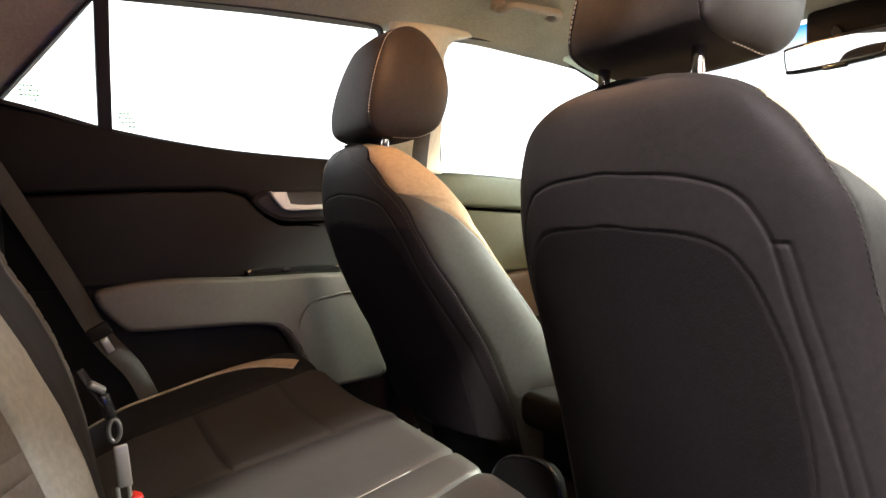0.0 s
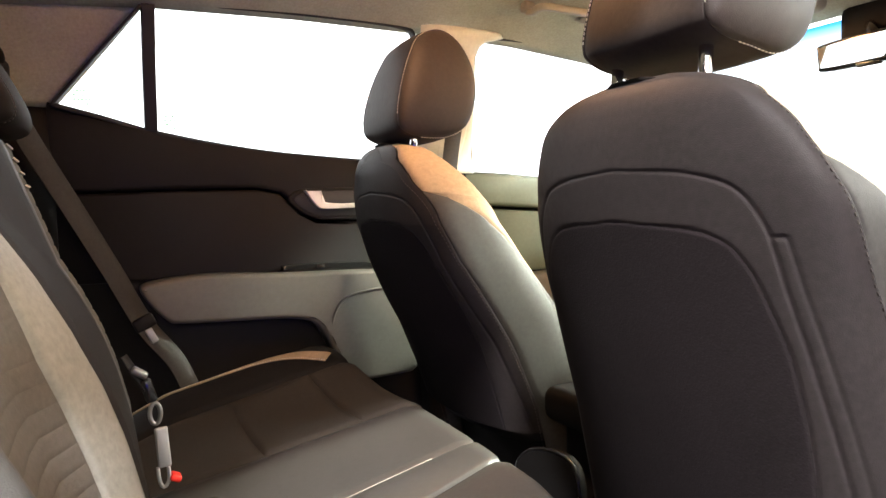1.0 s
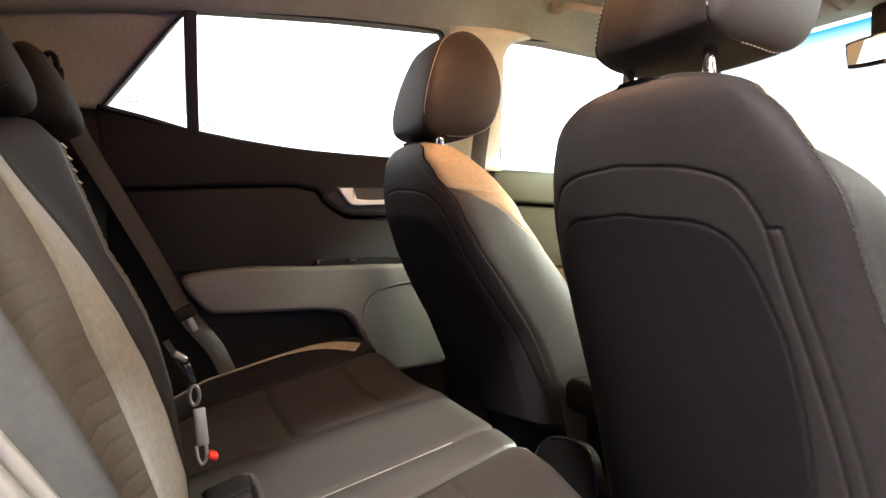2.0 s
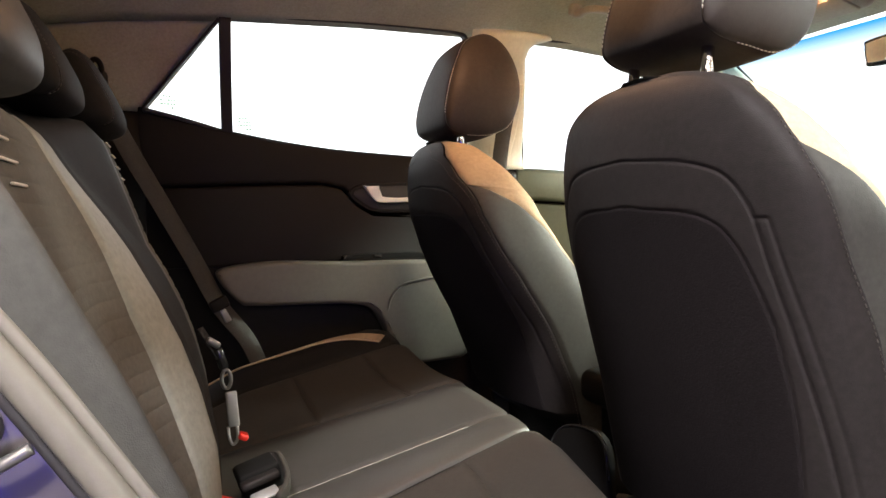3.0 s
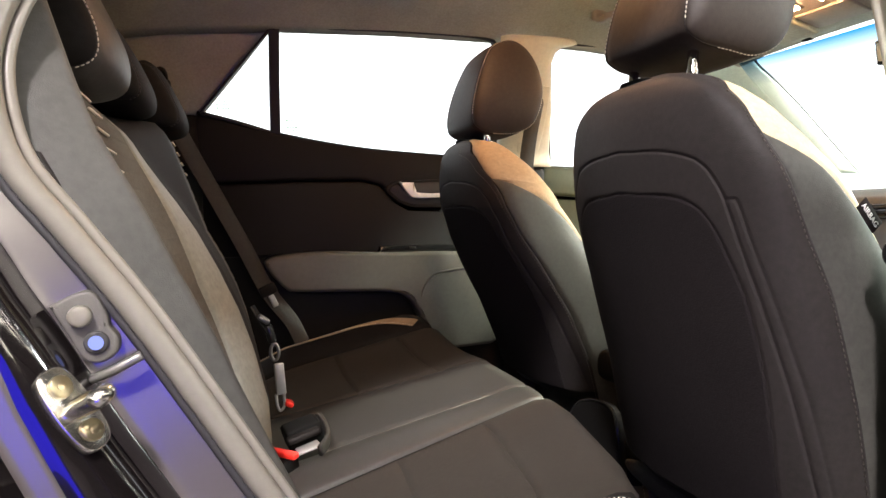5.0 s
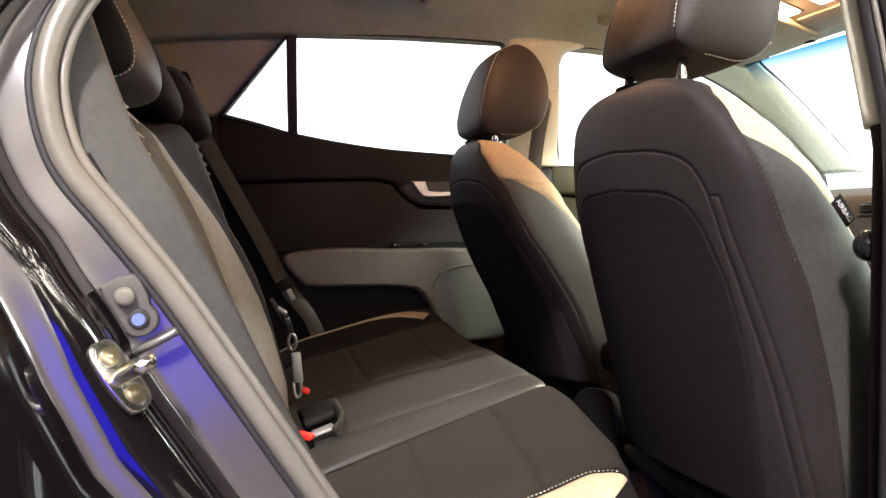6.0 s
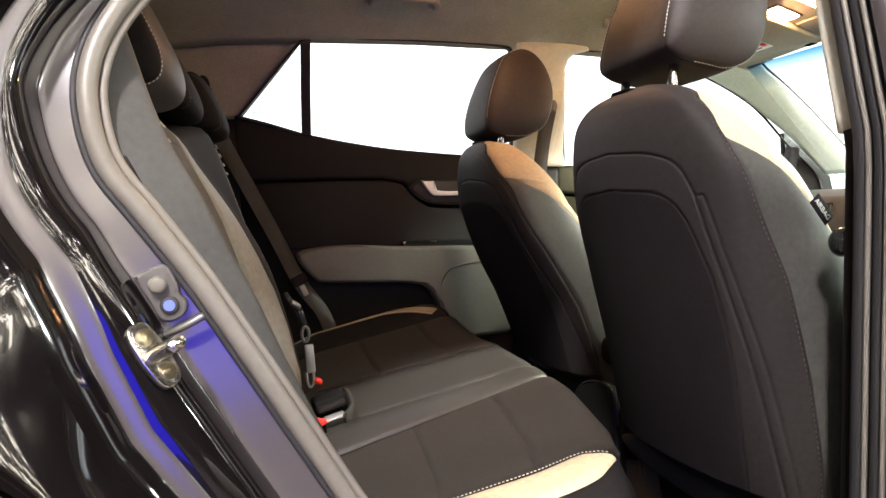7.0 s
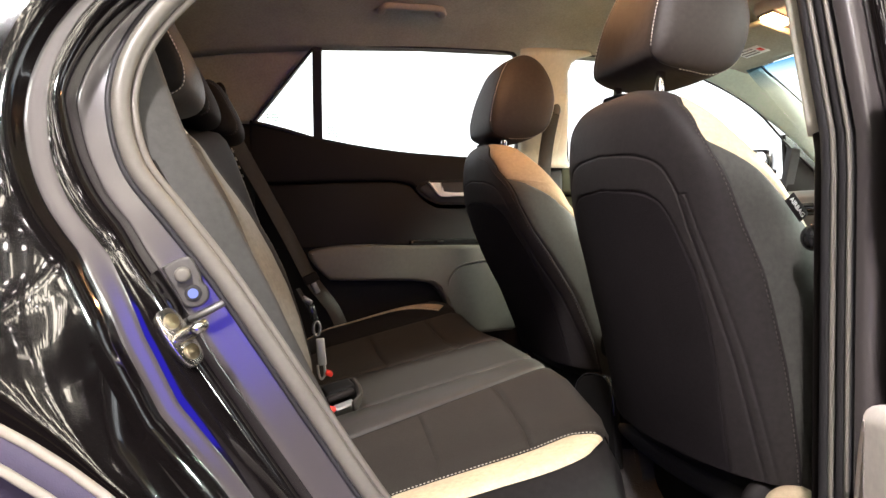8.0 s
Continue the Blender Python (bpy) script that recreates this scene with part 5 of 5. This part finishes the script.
def open_rear_door():
    """The near rear door, swung out round its hinges on the pillar."""
    d = thing("door_4", "open rear door with dark trim and cream armrest", "car door", kind="structure")
    to = lambda w0: (lambda u, v, w: Vector((-u, w0 + w, v)))
    belt = [(0.03, 1.10), (0.30, 1.125), (0.60, 1.16), (0.80, 1.20)]
    part("door_skin", slab([(0.02, 0.38), (0.55, 0.38), (0.72, 0.70), (0.86, 0.95), (0.80, 1.19), (0.02, 1.09)], to(-0.09), 0.06, 0.02, 3), BLACK_PAINT, d)
    part("upper_trim", slab(belt + [(0.78, 1.0), (0.05, 0.96)], to(-0.03), 0.05, 0.018, 4), DARK_PLASTIC, d)
    part("middle_trim", slab([(0.05, 0.955), (0.78, 0.995), (0.74, 0.80), (0.05, 0.80)], to(-0.03), 0.04, 0.01, 3), DARK_PLASTIC, d)
    part("lower_trim", slab([(0.05, 0.795), (0.72, 0.795), (0.55, 0.42), (0.05, 0.42)], to(-0.03), 0.03, 0.008, 3), DARK_PLASTIC, d)
    arm = smooth_outline([(0.072, 0.70), (0.11, 0.725), (0.30, 0.735), (0.62, 0.745), (0.66, 0.70), (0.60, 0.65), (0.34, 0.64), (0.26, 0.60), (0.22, 0.52), (0.16, 0.44), (0.035, 0.44), (0.052, 0.58)], 4)
    part("armrest", slab(arm, to(0.0), 0.06, 0.02, 4), CREAM_TRIM, d, "cream armrest and pull")
    d.matrix_basis = Matrix.Translation((0.055, -0.785, 0)) @ Euler((0, 0, radians(66))).to_matrix().to_4x4()


open_rear_door()


# ---- belts, buckles and small things ----
REAR_EGG = [(-0.862, 1.105), (-0.872, 1.16), (-0.868, 1.22), (-0.850, 1.275), (-0.815, 1.298), (-0.780, 1.280), (-0.752, 1.240), (-0.726, 1.190), (-0.706, 1.140), (-0.708, 1.102), (-0.740, 1.084), (-0.790, 1.082), (-0.832, 1.086)]


def rear_headrests():
    for y, dx in ((-0.262, 0.0), (0.03, 0.008), (0.32, 0.045)):
        t = thing("rear_headrest", "black leather rear headrest with white stitching", "headrest", "rear headrests")
        egg = REAR_EGG if y < 0 else [(-0.715 + (a + 0.715) * 0.70, 1.10 + (b - 1.10) * 0.70) for a, b in REAR_EGG]
        # only the near pad is paler: the light on it is in its leather
        headrest(t, dx, y, 0.0 if y < 0 else 0.016, BLACK_LEATHER, egg, Vector((-0.80, 0, 1.16)) if y < 0 else Vector((-0.775, 0, 1.142)), True, THREAD if y < 0 else DARK_THREAD, LIT_PAD_LEATHER if y < 0 else None)
        if y < 0:
            for k in (-0.05, 0.05):
                part("head_post", tube([Vector((-0.81, y + k, 0.98)), Vector((-0.805, y + k, 1.09))], 0.006), CHROME, t)
        else:
            part("head_base", box(bmesh.new(), (-0.800 + dx, y, 1.085), (0.03, 0.13, 0.05), 0.012, 3), BLACK_LEATHER, t)


rear_headrests()


def belt(name, label, pts, normal, width=0.0235, mat=None):
    t = thing(name, label, "seat belt", "rear seat belts")
    part("webbing", sweep(curve_points(pts, 8), rounded(width, 0.0012, 0.0011, 1), normal), mat or WEBBING, t)
    part("anchor", box(bmesh.new(), Vector(pts[-1]), (0.03, 0.03, 0.02), 0.004, 2), DARK_PLASTIC, t)
    return t


def belts():
    b = belt("seat_belt", "black woven seat belt hanging beside the far door", [(-0.745, 0.615, 1.285), (-0.70, 0.640, 1.16), (-0.62, 0.655, 1.00), (-0.55, 0.664, 0.86), (-0.490, 0.672, 0.735), (-0.43, 0.668, 0.65), (-0.40, 0.655, 0.58)], (0.45, -0.85, 0.2), mat=DARK_WEBBING)
    part("tongue", box(bmesh.new(), (-0.478, 0.662, 0.712), (0.016, 0.008, 0.034), 0.003, 2, Euler((0, radians(-25), 0)).to_quaternion()), SATIN, b, "metal belt tongue")
    part("tongue_cover", box(bmesh.new(), (-0.492, 0.664, 0.742), (0.046, 0.014, 0.030), 0.005, 2, Euler((0, radians(-25), 0)).to_quaternion()), DARK_PLASTIC, b)
    ring = [Vector((-0.735 + 0.011 * math.cos(a), 0.612 - 0.010 * math.sin(a), 1.288 + 0.018 * math.sin(a))) for a in [2 * math.pi * i / 20 for i in range(20)]]
    part("belt_guide", sweep(ring, circle(0.006, 8), (0.1, 1, 0.1), True), DARK_PLASTIC, b)
    part("guide_cover", box(bmesh.new(), (-0.738, 0.625, 1.262), (0.05, 0.03, 0.05), 0.012, 3), DARK_PLASTIC, b)
    # centre buckle with red button, in its recess
    t = thing("belt_buckle", "black belt buckle with red button in the bench", "belt buckle", "belt buckles")
    q = Euler((0, radians(-14), radians(6))).to_quaternion()
    part("buckle_body", box(bmesh.new(), (-0.478, 0.005, 0.553), (0.062, 0.058, 0.040), 0.006, 3, q), CONSOLE_BLACK, t)
    part("buckle_mouth", box(bmesh.new(), (-0.480, -0.032, 0.560), (0.058, 0.020, 0.012), 0.004, 2, q), DARK_PLASTIC, t)
    part("tongue_plate", box(bmesh.new(), (-0.475, -0.052, 0.545), (0.040, 0.030, 0.005), 0.002, 1, q), SATIN, t)
    part("pocket_flap", sweep(curve_points([(-0.512, 0.036, 0.548), (-0.452, 0.040, 0.566), (-0.442, 0.0, 0.568), (-0.444, -0.07, 0.564), (-0.462, -0.105, 0.556)], 5), rounded(0.004, 0.010, 0.003), (0, 0, 1)), SEAT_CLOTH, t)
    t = thing("belt_buckle", "black belt buckle lying by the backrest, red button", "belt buckle", "belt buckles")
    part("buckle_body", box(bmesh.new(), (-0.532, -0.075, 0.532), (0.040, 0.075, 0.030), 0.006, 3, Euler((0, radians(-8), radians(42))).to_quaternion()), CONSOLE_BLACK, t)
    part("release_button", box(bmesh.new(), (-0.526, -0.078, 0.552), (0.015, 0.078, 0.010), 0.003, 2, Euler((0, radians(-8), radians(42))).to_quaternion()), RED, t, "red release button")
    # hanging belt hardware against the backrest
    t = thing("belt_buckle", "hanging belt buckle with metal tongue and red button", "belt buckle", "belt buckles")
    part("strap", sweep(curve_points([(-0.550, 0.230, 0.755), (-0.535, 0.224, 0.728), (-0.518, 0.22, 0.70)], 5), rounded(0.012, 0.002, 0.001, 1), (0.9, -0.4, 0.2)), BLACK_LEATHER, t)
    part("upper_clip", box(bmesh.new(), (-0.528, 0.218, 0.728), (0.026, 0.016, 0.012), 0.004, 2, Euler((0, radians(35), 0)).to_quaternion()), STEEL_DARK, t)
    part("clip_body", box(bmesh.new(), (-0.516, 0.218, 0.698), (0.018, 0.018, 0.040), 0.005, 2, Euler((0, radians(-15), 0)).to_quaternion()), GLOSS_BLACK, t)
    ring = [Vector((-0.508 + 0.008 * math.cos(a), 0.214, 0.660 + 0.017 * math.sin(a))) for a in [2 * math.pi * i / 18 for i in range(18)]]
    part("ring", sweep(ring, circle(0.0035, 8), (0.0, 1, 0.0), True), STEEL_DARK, t, "dark metal ring")
    part("tongue_plate", box(bmesh.new(), (-0.499, 0.212, 0.604), (0.020, 0.008, 0.066), 0.003, 2, Euler((0, radians(-4), 0)).to_quaternion()), SATIN, t, "satin metal tongue")
    part("lower_loop", tube(curve_points([(-0.508, 0.212, 0.572), (-0.506, 0.212, 0.550), (-0.500, 0.212, 0.538), (-0.492, 0.212, 0.548), (-0.492, 0.212, 0.572)], 4), 0.003), SATIN, t)
    part("release_button", box(bmesh.new(), (-0.482, 0.216, 0.550), (0.018, 0.024, 0.012), 0.004, 2, Euler((0, radians(25), 0)).to_quaternion()), RED, t, "red release button")


belts()


def console():
    t = thing("centre_console", "dark plastic centre console with an arched rear end", "centre console")
    g = bmesh.new()
    loft(g, [[Vector((x, a, 0.40 + b)) for a, b in rounded(hw, hz, 0.03)] for x, hz, hw in ((0.114, 0.075, 0.085), (0.16, 0.08, 0.09), (0.45, 0.08, 0.10), (0.75, 0.08, 0.11))])
    part("console_body", fix(g), CONSOLE_BLACK, t)
    arch = [(0.098, 0.30), (0.096, 0.44), (0.089, 0.485), (0.070, 0.516), (0.040, 0.538), (0.0, 0.551), (-0.040, 0.557), (-0.070, 0.554), (-0.090, 0.535), (-0.098, 0.48), (-0.098, 0.30)]
    part("rear_face", slab(smooth_outline(arch, 4), lambda u, v, w: Vector((0.116 - w, u, v)), 0.018, 0.005, 3), CONSOLE_BLACK, t)
    part("console_rim", tube(curve_points([(0.101, a, b + 0.001) for a, b in arch[1:-1]], 6), 0.0036, 8, (1, 0, 0)), GLOSS_BLACK, t, "glossy black console rim")
    part("armrest_lid", box(bmesh.new(), (0.32, 0.02, 0.60), (0.30, 0.17, 0.07), 0.025, 4), CONSOLE_BLACK, t)
    part("lid_post", box(bmesh.new(), (0.32, 0.02, 0.53), (0.22, 0.12, 0.10), 0.01), CONSOLE_BLACK, t)
    part("gear_lever", box(bmesh.new(), (0.62, 0.02, 0.53), (0.03, 0.03, 0.12), 0.008), CONSOLE_BLACK, t)
    part("gear_knob", box(bmesh.new(), (0.62, 0.02, 0.62), (0.05, 0.045, 0.09), 0.018, 3), GLOSS_BLACK, t)


console()


def lettering(body, size, mat, parent, m, name="lettering"):
    c = bpy.data.curves.new(name, "FONT")
    c.body, c.size, c.align_x, c.align_y, c.extrude = body, size, "CENTER", "CENTER", 0.0002
    tmp = bpy.data.objects.new(name, c)
    scene.collection.objects.link(tmp)
    me = bpy.data.meshes.new_from_object(tmp.evaluated_get(bpy.context.evaluated_depsgraph_get()))
    bpy.data.objects.remove(tmp)
    me.materials.clear()
    me.materials.append(mat)
    ob = new(name, me)
    ob.parent = parent
    ob.matrix_basis = m
    return ob


def airbag_tag():
    t = thing("airbag_tag", "small black cloth tag with white lettering on the seat seam", "label")
    m = Matrix.Translation((0.108, -0.600, 0.924)) @ Euler((radians(90), 0, 0)).to_matrix().to_4x4() @ Euler((0, 0, radians(-50))).to_matrix().to_4x4()
    part("tag_cloth", box(bmesh.new(), (0, 0, 0), (0.040, 0.019, 0.0016), 0.0006, 1), POCKET_CLOTH, t)
    lettering("AIRBAG", 0.0098, WHITE_INK, t, Matrix.Translation((0, 0, 0.001)))
    t.matrix_basis = m


airbag_tag()


def glass_marks():
    rng = random.Random(3)
    for x, z in ((-0.593, 1.234), (-0.412, 1.190)):
        t = thing("glass_mark", "small green printed maker's mark on the window glass", "glass mark", "glass marks")
        for k, (w, off) in enumerate(((0.022, -0.004), (0.032, 0.0), (0.032, 0.0), (0.012, 0.010))):
            zz = z + 0.016 - 0.0088 * k
            left = x + off - w / 2
            while left < x + off + w / 2:
                b = rng.uniform(0.003, 0.007)
                part("print_bar", sheet(lambda u, v: Vector((left + b * u, far_y(zz) + 0.0115, zz - 0.0023 + 0.0046 * v)), 1, 1), GREEN_INK, t)
                left += b + 0.0016


glass_marks()


def cream_trims():
    # both strips are one leather; the far one is shaded through the tan copy
    for sgn, mat in ((-1, LIT_CREAM_LEATHER), (1, TAN_LEATHER)):
        t = thing("bench_edge_trim", "leather edge strip sewn along the bench side, light or shade in its colour", "seat trim", "bench edge trims")
        inner = [(-0.60, 0.520), (-0.50, 0.522), (-0.42, 0.526), (-0.342, 0.534), (-0.274, 0.539), (-0.214, 0.532), (-0.196, 0.545), (-0.178, 0.560)]
        outer = [(-0.60, 0.592), (-0.50, 0.592), (-0.42, 0.594), (-0.342, 0.598), (-0.274, 0.602), (-0.222, 0.598), (-0.198, 0.585), (-0.178, 0.568)]
        if sgn > 0:
            inner = [(-0.60, 0.596), (-0.479, 0.590), (-0.365, 0.582), (-0.290, 0.568), (-0.215, 0.535), (-0.142, 0.474)]
            outer = [(x + (0.003 if x < -0.25 else 0.022), y + (0.010 if x < -0.3 else 0.022)) for x, y in inner]
        a = curve_points([(x, sgn * y, 0) for x, y in inner], 8)
        b = curve_points([(x, sgn * y, 0) for x, y in outer], 8)

        def f(u, v):
            i = int(round(u * (len(a) - 1)))
            p = a[i].lerp(b[i], 1 - v if sgn < 0 else v)
            q = bench_top(p.y, (p.x + 0.66) / (lerp_table(BENCH_FRONT, p.y, 1) + 0.66))
            return q + Vector((0, 0, 0.003))
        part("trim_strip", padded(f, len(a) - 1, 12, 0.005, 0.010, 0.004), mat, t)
        path = [f(k / 60, 1.0 if sgn < 0 else 0.0) + Vector((0, -sgn * 0.004, 0.003)) for k in range(61)]
        stitches(path, THREAD, t, 0.003, 0.0025, 0.0006)


cream_trims()
